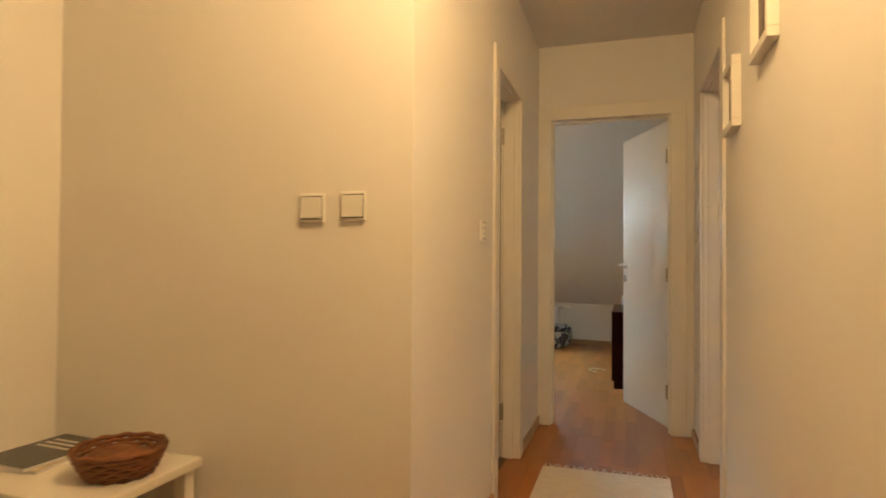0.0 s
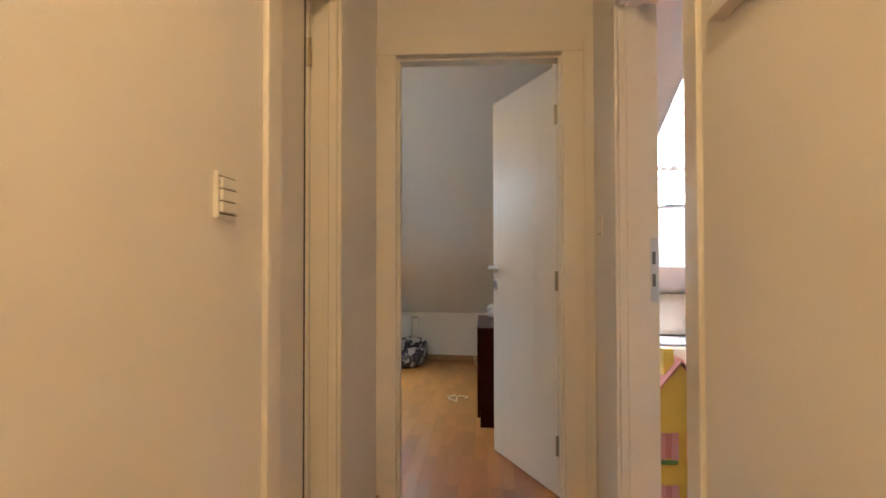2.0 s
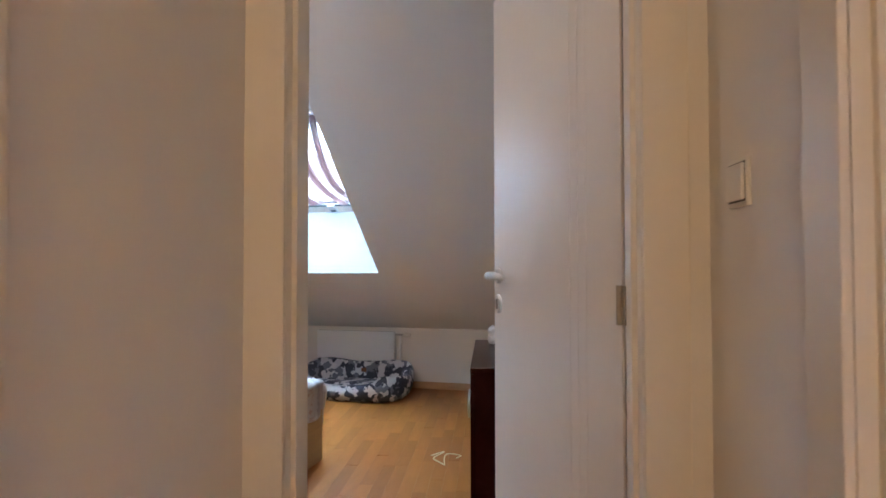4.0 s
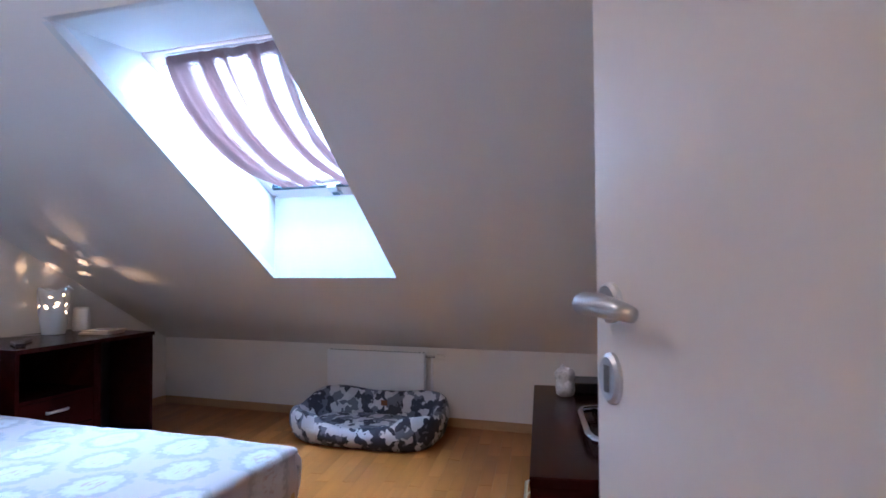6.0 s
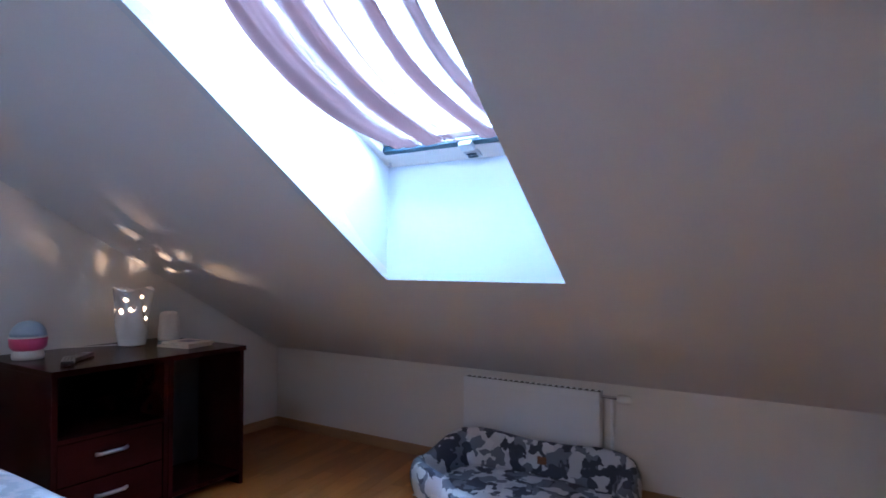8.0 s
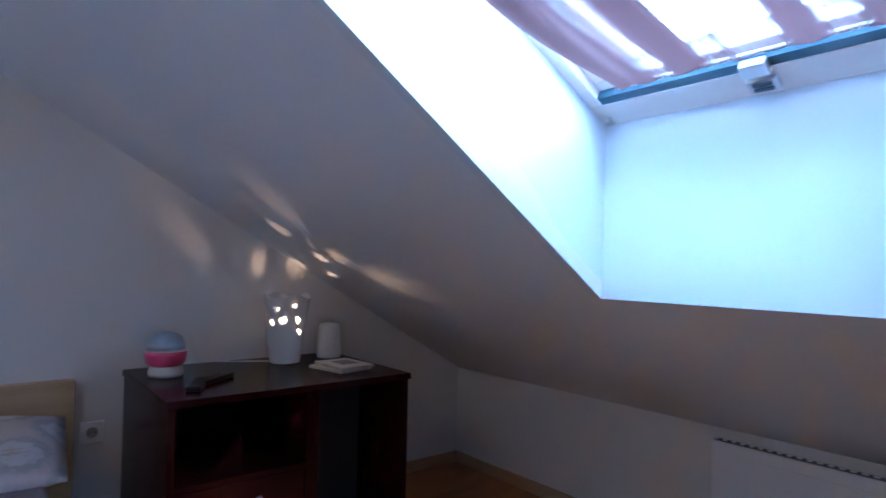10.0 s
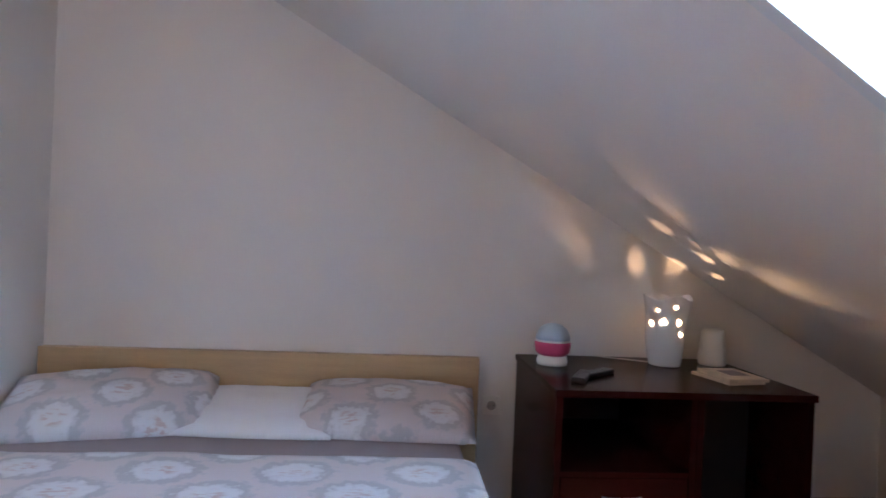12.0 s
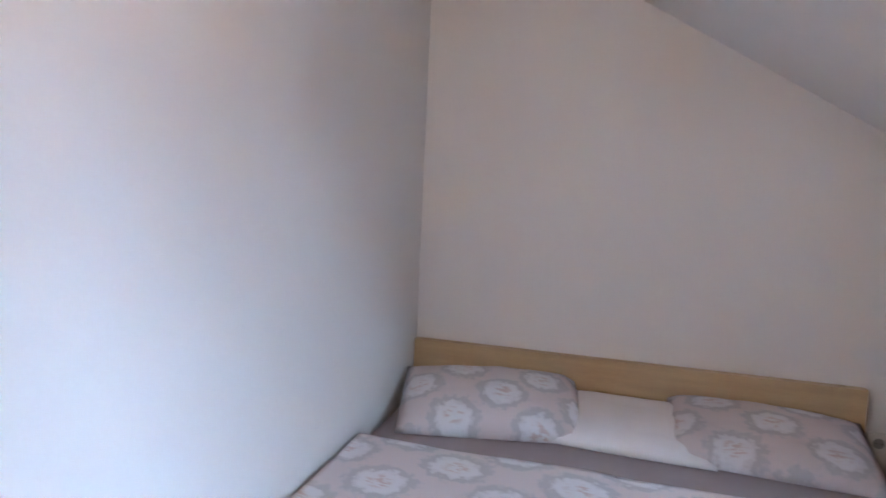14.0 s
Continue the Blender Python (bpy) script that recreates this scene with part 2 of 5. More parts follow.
BLACK = mat("black_plastic", (0.012, 0.012, 0.014), 0.3, var=0.1, bump=0.03)
SCREEN = mat("screen_glass", (0.004, 0.0035, 0.004), 0.1, var=0.05, bump=0, spec=0.08)
RADIATOR = mat("radiator_enamel", (0.86, 0.87, 0.88), 0.35, var=0.02, bump=0.03)
CERAMIC = mat("white_ceramic", (0.82, 0.80, 0.76), 0.16, var=0.02, bump=0.01)
FROST = mat("frosted_white_glass", (0.78, 0.76, 0.70), 0.4, var=0.02, bump=0.01)
CAMO = camo_mat()
DUVET = medallion_mat("wreath_print_cotton")
PILLOWCASE = medallion_mat("wreath_print_pillowcase", 5.0, 40)
SHEET = mat("taupe_sheet", (0.27, 0.22, 0.215), 0.9, var=0.06, scale=6, bump=0.3, fine=260)
WHITE_COT = mat("white_cotton", (0.70, 0.69, 0.69), 0.9, var=0.04, scale=8, bump=0.3, fine=240)
MAUVE_FOLDS = [(0.0, 1.0), (0.04, 1.0), (0.06, 0.97), (0.11, 0.93), (0.16, 0.97), (0.19, 0.70), (0.24, 0.35), (0.28, 0.96), (0.30, 1.0), (0.36, 1.0), (0.385, 0.4), (0.44, 0.5), (0.455, 0.96), (0.47, 0.5), (0.49, 0.25), (0.60, 0.4), (0.64, 0.97), (0.66, 1.0), (0.71, 0.995), (0.73, 0.4), (0.80, 0.5), (0.84, 0.98), (0.90, 0.98), (0.93, 0.4), (1.0, 0.6)]
WHITE_FOLDS = [(0.0, 0.9), (0.3, 0.6), (0.6, 0.8), (1.0, 0.6)]
SHEER = sheer_mat("mauve_sheer_cloth", (0.0125, 0.0058, 0.0054), (0.42, 0.28, 0.27), MAUVE_FOLDS, 0.02, 2.0)
WHITE_SHEER = sheer_mat("white_sheer_cloth", (0.85, 0.85, 0.85), (0.8, 0.8, 0.8), WHITE_FOLDS, 0.1, 1.0)
GLASS = glass_mat()
PINE = mat("lacquered_pine_frame", (0.72, 0.66, 0.60), 0.4, var=0.06, scale=4, stretch=(1, 8, 8))
GASKET = mat("blue_grey_gasket", (0.03, 0.07, 0.095), 0.5)
PAPER = mat("printed_paper", (0.66, 0.55, 0.40), 0.7, var=0.18, scale=26, fine=60)
DARK_PAPER = mat("dark_magazine_cover", (0.06, 0.055, 0.055), 0.35, var=0.3, scale=12)
WICKER = mat("brown_wicker", (0.17, 0.06, 0.018), 0.6, var=0.35, scale=30, bump=0.6, fine=90)
TABLE = mat("cream_lacquer", (0.78, 0.74, 0.66), 0.35, var=0.03)
RUG = mat("cream_rag_rug", (0.70, 0.62, 0.52), 0.95, var=0.12, scale=14, bump=0.8, fine=110, stretch=(1, 5, 1))
PINK = mat("pink_plastic", (0.62, 0.06, 0.14), 0.35, var=0.04)
BLUE_GL = mat("frosted_blue_dome", (0.42, 0.52, 0.60), 0.3, var=0.05)
LINEN = mat("cream_linen_upholstery", (0.66, 0.56, 0.45), 0.9, var=0.05, scale=5, bump=0.4, fine=220)
YELLOW = mat("yellow_painted_board", (0.72, 0.52, 0.08), 0.5, var=0.05)
PINKROOF = mat("pink_painted_board", (0.62, 0.26, 0.24), 0.5, var=0.06)
PLUSH_T = mat("tan_plush", (0.55, 0.33, 0.15), 0.95, var=0.15, scale=30, bump=1.0, fine=160)
PLUSH_C = mat("cream_plush", (0.72, 0.62, 0.50), 0.95, var=0.12, scale=30, bump=1.0, fine=160)
PLUSH_W = mat("white_shaggy_plush", (0.80, 0.79, 0.80), 0.95, var=0.08, scale=40, bump=1.2, fine=90)
RED = mat("red_felt", (0.45, 0.03, 0.03), 0.9, var=0.1, scale=30)
BROWN = mat("dark_brown_print", (0.07, 0.035, 0.025), 0.85, var=0.4, scale=28)
PINK_PALE = mat("pale_pink_paint", (0.70, 0.36, 0.38), 0.5)
GREEN = mat("green_paint", (0.10, 0.22, 0.05), 0.6, var=0.3, scale=40)
WELL = mat("socket_well_grey", (0.30, 0.29, 0.27), 0.5)
FRAME_W = mat("white_picture_frame", (0.80, 0.77, 0.70), 0.4, var=0.02)
PHOTO = mat("dark_photo_print", (0.10, 0.06, 0.05), 0.35, var=0.6, scale=18)
BULB = glow("warm_bulb_glow", (1.0, 0.72, 0.38), 5.0)
SHADE_GLOW = glow("lit_opal_shade", (1.0, 0.82, 0.55), 3.0)

# ---- building helpers ----


def link(name, bm, material, m=I4, smooth=False):
    me = bpy.data.meshes.new(name)
    bm.transform(m)
    bmesh.ops.recalc_face_normals(bm, faces=bm.faces)
    for f in bm.faces:
        f.smooth = smooth
    bm.to_mesh(me)
    bm.free()
    me.materials.append(material)
    return new(name, me)


def part(name, bm, material, parent, label="", m=I4, smooth=False):
    ob = link(name, bm, material, m, smooth)
    ob.parent = parent
    if label:
        tagged(ob, label)
    return ob


def thing(name, label, category, group="", kind=""):
    ob = new(name)
    ob.empty_display_size = 0.1
    return tagged(ob, label, category, group, kind)


def box(x0, x1, y0, y1, z0, z1, bevel=0.0, bm=None, segments=2):
    b = bmesh.new()
    bmesh.ops.create_cube(b, size=1)
    for q in b.verts:
        q.co = Vector(((x0 + x1) / 2 + q.co.x * (x1 - x0), (y0 + y1) / 2 + q.co.y * (y1 - y0), (z0 + z1) / 2 + q.co.z * (z1 - z0)))
    if bevel:
        bmesh.ops.bevel(b, geom=b.edges[:], offset=bevel, segments=segments, affect="EDGES", profile=0.6)
    return join(bm, b)


def join(bm, b):
    if bm is None:
        return b
    me = bpy.data.meshes.new("tmp")
    b.to_mesh(me)
    b.free()
    bm.from_mesh(me)
    bpy.data.meshes.remove(me)
    return bm


def prism(points, z0, z1, bm=None):
    """Upright prism on a convex outline of (x, y)."""
    b = bmesh.new() if bm is None else bm
    lo = [b.verts.new((x, y, z0)) for x, y in points]
    hi = [b.verts.new((x, y, z1)) for x, y in points]
    n = len(points)
    b.faces.new(lo[::-1])
    b.faces.new(hi)
    for i in range(n):
        b.faces.new((lo[i], lo[(i + 1) % n], hi[(i + 1) % n], hi[i]))
    return b


def slab(corners, thick, bm=None):
    """A thick four-sided plate below whose corners it starts; thick is a vector."""
    b = bmesh.new() if bm is None else bm
    t = Vector(thick)
    lo = [b.verts.new(c) for c in corners]
    hi = [b.verts.new(Vector(c) + t) for c in corners]
    b.faces.new(lo[::-1])
    b.faces.new(hi)
    for i in range(4):
        b.faces.new((lo[i], lo[(i + 1) % 4], hi[(i + 1) % 4], hi[i]))
    return b


def lathe(profile, steps=32, squash=1.0, bm=None):
    """Turned body from (radius, height) pairs."""
    b = bmesh.new() if bm is None else bm
    rings = [[b.verts.new((r * math.cos(2 * math.pi * i / steps), squash * r * math.sin(2 * math.pi * i / steps), z)) for i in range(steps)] for r, z in profile]
    for p, q in zip(rings, rings[1:]):
        for i in range(steps):
            j = (i + 1) % steps
            b.faces.new((p[i], p[j], q[j], q[i]))
    b.faces.new(rings[0][::-1])
    b.faces.new(rings[-1])
    return b


def tube(points, r, steps=10, bm=None, closed=False):
    """Round bar along points."""
    b = bmesh.new() if bm is None else bm
    pts = [Vector(p) for p in points]
    n = len(pts)
    rings = []
    for i, p in enumerate(pts):
        a = pts[(i - 1) % n] if (i or closed) else pts[0]
        c = pts[(i + 1) % n] if (i < n - 1 or closed) else pts[-1]
        d = (c - a).normalized()
        side = d.cross(Vector((0, 0, 1)) if abs(d.z) < 0.9 else Vector((1, 0, 0))).normalized()
        up = side.cross(d)
        rr = r(i / max(1, n - 1)) if callable(r) else r
        rings.append([b.verts.new(p + rr * (math.cos(2 * math.pi * k / steps) * side + math.sin(2 * math.pi * k / steps) * up)) for k in range(steps)])
    for i in range(n if closed else n - 1):
        p, q = rings[i], rings[(i + 1) % n]
        for k in range(steps):
            j = (k + 1) % steps
            b.faces.new((p[k], p[j], q[j], q[k]))
    if not closed:
        b.faces.new(rings[0][::-1])
        b.faces.new(rings[-1])
    return b


def cushion(sx, sy, sz, seed=0, puff=0.45, nx=26, ny=20, wrinkle=0.006):
    """A stuffed pillow lying flat, pinched at its corners."""
    b = bmesh.new()
    off = Vector((seed * 7.3, seed * 3.1, seed))
    for side in (1, -1):
        g = []
        for i in range(nx + 1):
            row = []
            for j in range(ny + 1):
                s, t = 2 * i / nx - 1, 2 * j / ny - 1
                h = max(0.0, (1 - abs(s) ** 2.6) * (1 - abs(t) ** 2.6)) ** puff
                pinch = 1 - 0.07 * (abs(s) ** 2) * (1 - abs(t) ** 4) 
                pinch2 = 1 - 0.07 * (abs(t) ** 2) * (1 - abs(s) ** 4)
                w = noise.noise(Vector((s * 2.4, t * 2.4, side)) + off) * wrinkle * 2 + noise.noise(Vector((s * 6, t * 5, side)) + off) * wrinkle
                row.append(b.verts.new((s * sx / 2 * pinch2 , t * sy / 2 * pinch, side * h * sz / 2 + (w * h))))
            g.append(row)
        for i in range(nx):
            for j in range(ny):
                q = (g[i][j], g[i + 1][j], g[i + 1][j + 1], g[i][j + 1])
                b.faces.new(q if side > 0 else q[::-1])
    bmesh.ops.remove_doubles(b, verts=b.verts[:], dist=0.0015)
    return b


def ball(place, sx, sy, sz, bm=None, sub=3):
    b = bmesh.new()
    bmesh.ops.create_icosphere(b, subdivisions=sub, radius=1)
    for q in b.verts:
        q.co = Vector((place[0] + q.co.x * sx, place[1] + q.co.y * sy, place[2] + q.co.z * sz))
    return join(bm, b)


def structure(ob, label, category):
    return tagged(ob, label, category, kind="structure")


def base(ob, place):
    """Moves a thing's Empty to its base without moving its parts."""
    m = Matrix.Translation(place)
    for c in ob.children:
        c.matrix_parent_inverse = m.inverted()
    ob.location = place


# ---- floor, walls, ceilings ----
floor = structure(link("floor", prism([(-3.6, -5.3), (4.6, -5.3), (4.6, 4.6), (-3.6, 4.6)], -0.15, -0.004), SUBFLOOR), "warm oak strip parquet floor running through the rooms", "floor")


def wall(name, outline, z0, z1, label, m=MA, material=None):
    return structure(link(name, prism(outline, z0, z1), material or WALL, m), label, "wall")


def rect(a, b, c, d):
    return [(a, c), (b, c), (b, d), (a, d)]


CREAM = "cream painted plaster wall"
DW, DH = 0.373, 2.03        # bedroom doorway: half width and height
DT = 0.16                   # depth of the door wall
LW, RW = -0.46, 0.51        # corridor's side walls
# wall with the bedroom doorway
b = prism(rect(-0.60, -DW - 0.03, 0, DT), 0, CEIL)
prism(rect(DW + 0.03, RW + 0.14, 0, DT), 0, CEIL, b)
prism(rect(-DW - 0.03, DW + 0.03, 0, DT), DH + 0.03, CEIL, b)
structure(link("wall_doorway", b, WALL, MA), "cream wall with the bedroom doorway at the corridor's end", "wall")
# corridor's left wall, with the closed narrow door
LA, LB, LH = -1.32, -0.74, 1.985
b = prism(rect(LW - 0.14, LW, -2.43, LA - 0.02), 0, CEIL)
prism(rect(LW - 0.14, LW, LB + 0.02, 0), 0, CEIL, b)
prism(rect(LW - 0.14, LW, LA - 0.02, LB + 0.02), LH + 0.02, CEIL, b)
structure(link("wall_corridor_left", b, WALL, MA), "cream corridor wall with a narrow closed door", "wall")
# corridor's right wall, with the opening to the children's room
RA, RB, RH = -1.21, -0.475, 2.03
b = prism(rect(RW, RW + 0.14, -5.2, RA - 0.02), 0, CEIL)
prism(rect(RW, RW + 0.14, RB + 0.02, 0), 0, CEIL, b)
prism(rect(RW, RW + 0.14, RA - 0.02, RB + 0.02), RH + 0.02, CEIL, b)
structure(link("wall_corridor_right", b, WALL, MA), "cream corridor wall hung with small framed pictures", "wall")
wall("wall_hall_end", rect(-1.78, LW - 0.14, -2.43, -2.29), 0, CEIL, "cream hall wall with two white switches")
wall("wall_hall_side", rect(-1.92, -1.78, -5.2, -2.29), 0, CEIL, CREAM)
wall("wall_hall_back", rect(-1.92, 0.65, -5.34, -5.2), 0, CEIL, CREAM)
# bedroom
wall("wall_headboard", rect(HEAD_X - 0.15, HEAD_X, 0.4, KNEE_Y + 0.15), 0, 3.0, "off-white bedroom wall behind the headboard", I4)
wall("wall_bed_side", rect(HEAD_X, -0.02, BED_WALL_Y - 0.24, BED_WALL_Y), 0, CEIL, "off-white bedroom wall beside the bed", I4)
wall("wall_knee", rect(HEAD_X - 0.15, 4.4, KNEE_Y, KNEE_Y + 0.15), 0, KNEE_Z + 0.02, "low off-white knee wall under the roof slope", I4)
wall("wall_bedroom_right", rect(0.43, 0.65, DT, 4.05), 0, 3.0, "off-white wall behind the television")
# children's room
wall("wall_kids_right", rect(2.73, 2.87, -2.6, 4.0), 0, 3.0, "cream wall of the children's room")
wall("wall_kids_back", rect(0.65, 2.73, -2.74, -2.6), 0, 3.0, CREAM)

structure(link("ceiling_hall", prism(rect(-1.95, 0.66, -5.35, DT), CEIL, CEIL + 0.1), CEILING, MA), "cream flat ceiling of the hall", "ceiling")
structure(link("ceiling_bedroom", prism([(-3.3, 0.55), (1.2, 0.55), (1.0, 1.02), (-3.3, 1.02)], CEIL + 0.008, CEIL + 0.1), CEILING), "flat strip of bedroom ceiling", "ceiling")
structure(link("ceiling_kids", prism([(1.0, -2.6), (4.4, -2.6), (4.4, 1.02), (1.0, 1.02)], CEIL + 0.004, CEIL + 0.1), CEILING), "flat ceiling of the children's room", "ceiling")


def on_roof(x, y):
    return Vector((x, y, roof(y)))


def slope_ceiling(name, xl0, xl1, xr0, xr1, hole, label):
    """Sloping ceiling round a roof window's skewed opening; hole: bl, br, tr, tl as (x, y)."""
    y0, y1 = 0.965, KNEE_Y + 0.03
    outer = [on_roof(xl1, y1), on_roof(xr1, y1), on_roof(xr0, y0), on_roof(xl0, y0)]
    inner = [on_roof(*p) for p in hole]
    b = bmesh.new()
    for i in range(4):
        j = (i + 1) % 4
        slab((outer[i], outer[j], inner[j], inner[i]), (0, 0.02, 0.035), b)
    return structure(link(name, b, CEILING), label, "ceiling")


HOLE = [(-1.490, 3.572), (-0.706, 3.572), (-0.520, 2.03), (-1.300, 2.01)]
WIN = [(-1.500, 3.60, 1.515), (-0.70, 3.60, 1.515), (-0.62, 2.52, 2.01), (-1.42, 2.52, 2.01)]
KHOLE = [(1.20, 3.555), (1.972, 3.555), (2.44, 1.35), (1.66, 1.35)]
KWIN = [(1.21, 3.50, 1.58), (1.99, 3.50, 1.58), (2.36, 1.80, 2.42), (1.58, 1.80, 2.42)]
slope_ceiling("ceiling_slope_bedroom", -3.25, -3.25, 1.05, 0.50, HOLE, "grey-white sloping attic ceiling with a roof window")
slope_ceiling("ceiling_slope_kids", 1.10, 0.52, 4.4, 4.4, KHOLE, "cream sloping ceiling of the children's room")


def reveal(name, hole, win, label):
    lo, hi = [on_roof(*p) for p in hole], [Vector(p) for p in win]
    mid = sum(lo, Vector()) / 4
    b = bmesh.new()
    for i in range(4):
        j = (i + 1) % 4
        out = ((lo[i] + lo[j]) / 2 - mid)
        out.z = 0
        slab((lo[i], lo[j], hi[j], hi[i]), out.normalized() * 0.03, b)
    return structure(link(name, b, REVEAL), label, "window reveal")


reveal("trim_reveal_bedroom", HOLE, WIN, "bright white plastered shaft of the roof window")
reveal("trim_reveal_kids", KHOLE, KWIN, "bright white plastered shaft of the roof window")


def roof_window(name, win, label, fw, fb):
    """Roof window in its own plane: outer frame, sash, glass, top bar, catch."""
    bl, br, tr, tl = [Vector(p) for p in win]
    ex = (br - bl).normalized()
    ey = ((tl + tr) / 2 - (bl + br) / 2)
    h = ey.length
    ey = (ey - ex * ey.dot(ex)).normalized()
    ez = ey.cross(ex)    # out of the room
    w = (br - bl).length
    skew = (tl - bl).dot(ex)
    m = Matrix((ex, ey, ez)).transposed().to_4x4()
    m.translation = bl
    sh = Matrix.Identity(4)
    sh[0][1] = skew / h
    m = m @ sh
    ob = thing(name, label, "roof window", kind="structure")
    for a in ((0, w, 0, fb), (0, w, h - fw, h), (0, fw, fb, h - fw), (w - fw, w, fb, h - fw)):
        part("window_frame", box(*a, -0.01, 0.07, 0.004), PINE, ob, "white lacquered pine frame", m)
    part("gasket", box(fw, w - fw, fb, fb + 0.026, -0.008, 0.05), GASKET, ob, "blue-grey rubber gasket", m)
    g, s, k = fw + 0.012, fw * 0.8, fb + 0.026
    for a in ((g - 0.01, w - g + 0.01, k, k + s), (g - 0.01, w - g + 0.01, h - g - s, h - g), (g - 0.01, g + s - 0.01, k + s, h - g - s), (w - g - s + 0.01, w - g + 0.01, k + s, h - g - s)):
        part("sash", box(*a, 0.015, 0.075, 0.005), PINE, ob, "white lacquered sash", m)
    pane = part("pane", box(g, w - g, k, h - g, 0.045, 0.049), GLASS, ob, "clear glass pane", m)
    pane.visible_shadow = False
    part("top_bar", box(g + 0.02, w - g - 0.02, h - g - 0.035, h - g - 0.005, -0.03, 0.012, 0.006), STEEL, ob, "aluminium opening bar", m)
    lat = part("catch", box(w * 0.50, w * 0.58, 0.022, 0.062, -0.022, -0.010, 0.004), STEEL, ob, "grey metal catch", m)
    part("catch_plate", box(w * 0.515, w * 0.565, 0.03, 0.038, -0.026, -0.022), GASKET, lat, "", m)
    part("catch_plate", box(w * 0.515, w * 0.565, 0.046, 0.054, -0.026, -0.022), GASKET, lat, "", m)
    part("latch", box(w * 0.505, w * 0.575, fb - 0.006, fb + 0.036, -0.03, -0.0085, 0.006), STEEL, ob, "grey metal sash latch", m)
    part("bolt", lathe([(0.008, 0), (0.009, 0.004), (0.005, 0.018)], 12), STEEL, ob, "small steel bolt", m @ pose(0.03, 0.03, -0.028))
    return ob, m, w, h


_, WM, WW, WHH = roof_window("window_1", WIN, "white framed roof window letting in bluish daylight", 0.04, 0.085)
KIDS_WIN, KM, KW, KHH = roof_window("window_2", KWIN, "white framed roof window in the children's room", 0.014, 0.03)


part("crossbar", box(0.02, KW - 0.02, KHH * 0.33, KHH * 0.375, -0.06, -0.012, 0.006), PINE, KIDS_WIN, "white pivot crossbar", KM)


def curtain(name, m, w, h, x0, x1, y0, y1, sag, inset, material, label):
    """Sheer panel gathered on two rods, sagging off the sloping glass in sweeping folds."""
    b = bmesh.new()
    lay = b.loops.layers.uv.new("cloth")
    nx, ny = 120, 44
    g, place = [], {}
    for i in range(nx + 1):
        s = i / nx
        row = []
        for j in range(ny + 1):
            t = j / ny
            fold = 0.010 * math.sin(s * 47 + 3 * noise.noise(Vector((s * 4, t * 1.5, 0)))) + 0.016 * math.sin(s * 17 + 2.0 * t)
            fold *= 0.35 + 1.2 * t * (1 - t) * 2
            gather = 0.005 * math.sin(s * 190 + 4 * noise.noise(Vector((s * 9, 0, 3)))) * (math.exp(-t / 0.04) + math.exp(-(1 - t) / 0.04))
            drop = sag * math.sin(math.pi * (1 - t) ** 0.8) * (0.85 + 0.15 * math.cos(s * 7))
            x = x0 + (x1 - x0) * s - inset * t * (1 - s) + 0.03 * math.sin(math.pi * t) * (0.5 - s)
            q = b.verts.new((x, y0 + (y1 - y0) * t, -0.03 - drop - abs(fold) - abs(gather)))
            place[q] = (s, t)
            row.append(q)
        g.append(row)
    for i in range(nx):
        for j in range(ny):
            f = b.faces.new((g[i][j], g[i + 1][j], g[i + 1][j + 1], g[i][j + 1]))
            for c in f.loops:
                c[lay].uv = place[c.vert]
    ob = thing(name, label, "curtain")
    part("cloth", b, material, ob, "sheer gathered cloth", m, True)
    for yy, xa, nm in ((y1, x0 - inset, "upper_rod"), (y0, x0, "lower_rod")):
        part(nm, tube([(xa, yy, -0.03), (x1, yy, -0.03)], 0.005, 8), STEEL, ob, "thin curtain rod", m)
    base(ob, m @ Vector((w / 2, 0, 0)))
    return ob


curtain("curtain", WM, WW, WHH, 0.135, WW - 0.01, 0.155, WHH - 0.005, 0.15, 0.0, SHEER, "sheer mauve-brown curtain sagging under the roof window")
curtain("curtain", KM, KW, KHH, 0.05, KW - 0.06, 0.10, KHH - 0.10, 0.05, 0.0, WHITE_SHEER, "sheer white curtain under the roof window")

# bright overcast sky beyond the roof windows
OVERCAST = glow("overcast_sky", (0.90, 0.96, 1.0), 7.0)
b = bmesh.new()
cols = [[b.verts.new((14 * math.sin(radians(a)), 2 + 14 * math.cos(radians(a)), z)) for z in (0.5, 7, 13)] for a in range(-110, 111, 10)]
for p, q in zip(cols, cols[1:]):
    for i in range(2):
        b.faces.new((p[i], q[i], q[i + 1], p[i + 1]))
structure(link("backdrop", b, OVERCAST, I4, True), "bright white overcast sky beyond the roof windows", "sky")

# ---- doors ----


def casing(name, plane, a, bb, h, face, label, wide=0.085, top=0.09):
    """Flat door trim on one side of an opening; plane(p, n, z) gives the world point from along, out, up."""
    ob = thing(name, label, "door trim", kind="structure")
    for p0, p1, z0, z1 in ((a - wide, a, 0, h), (bb, bb + wide, 0, h), (a - wide, bb + wide, h, h + top)):
        bm = box(p0, p1, 0, 0.014, z0, z1, 0.004)
        part("casing", bm, CASING, ob, "", plane @ Matrix.Scale(face, 4, (0, 1, 0)))
    return ob


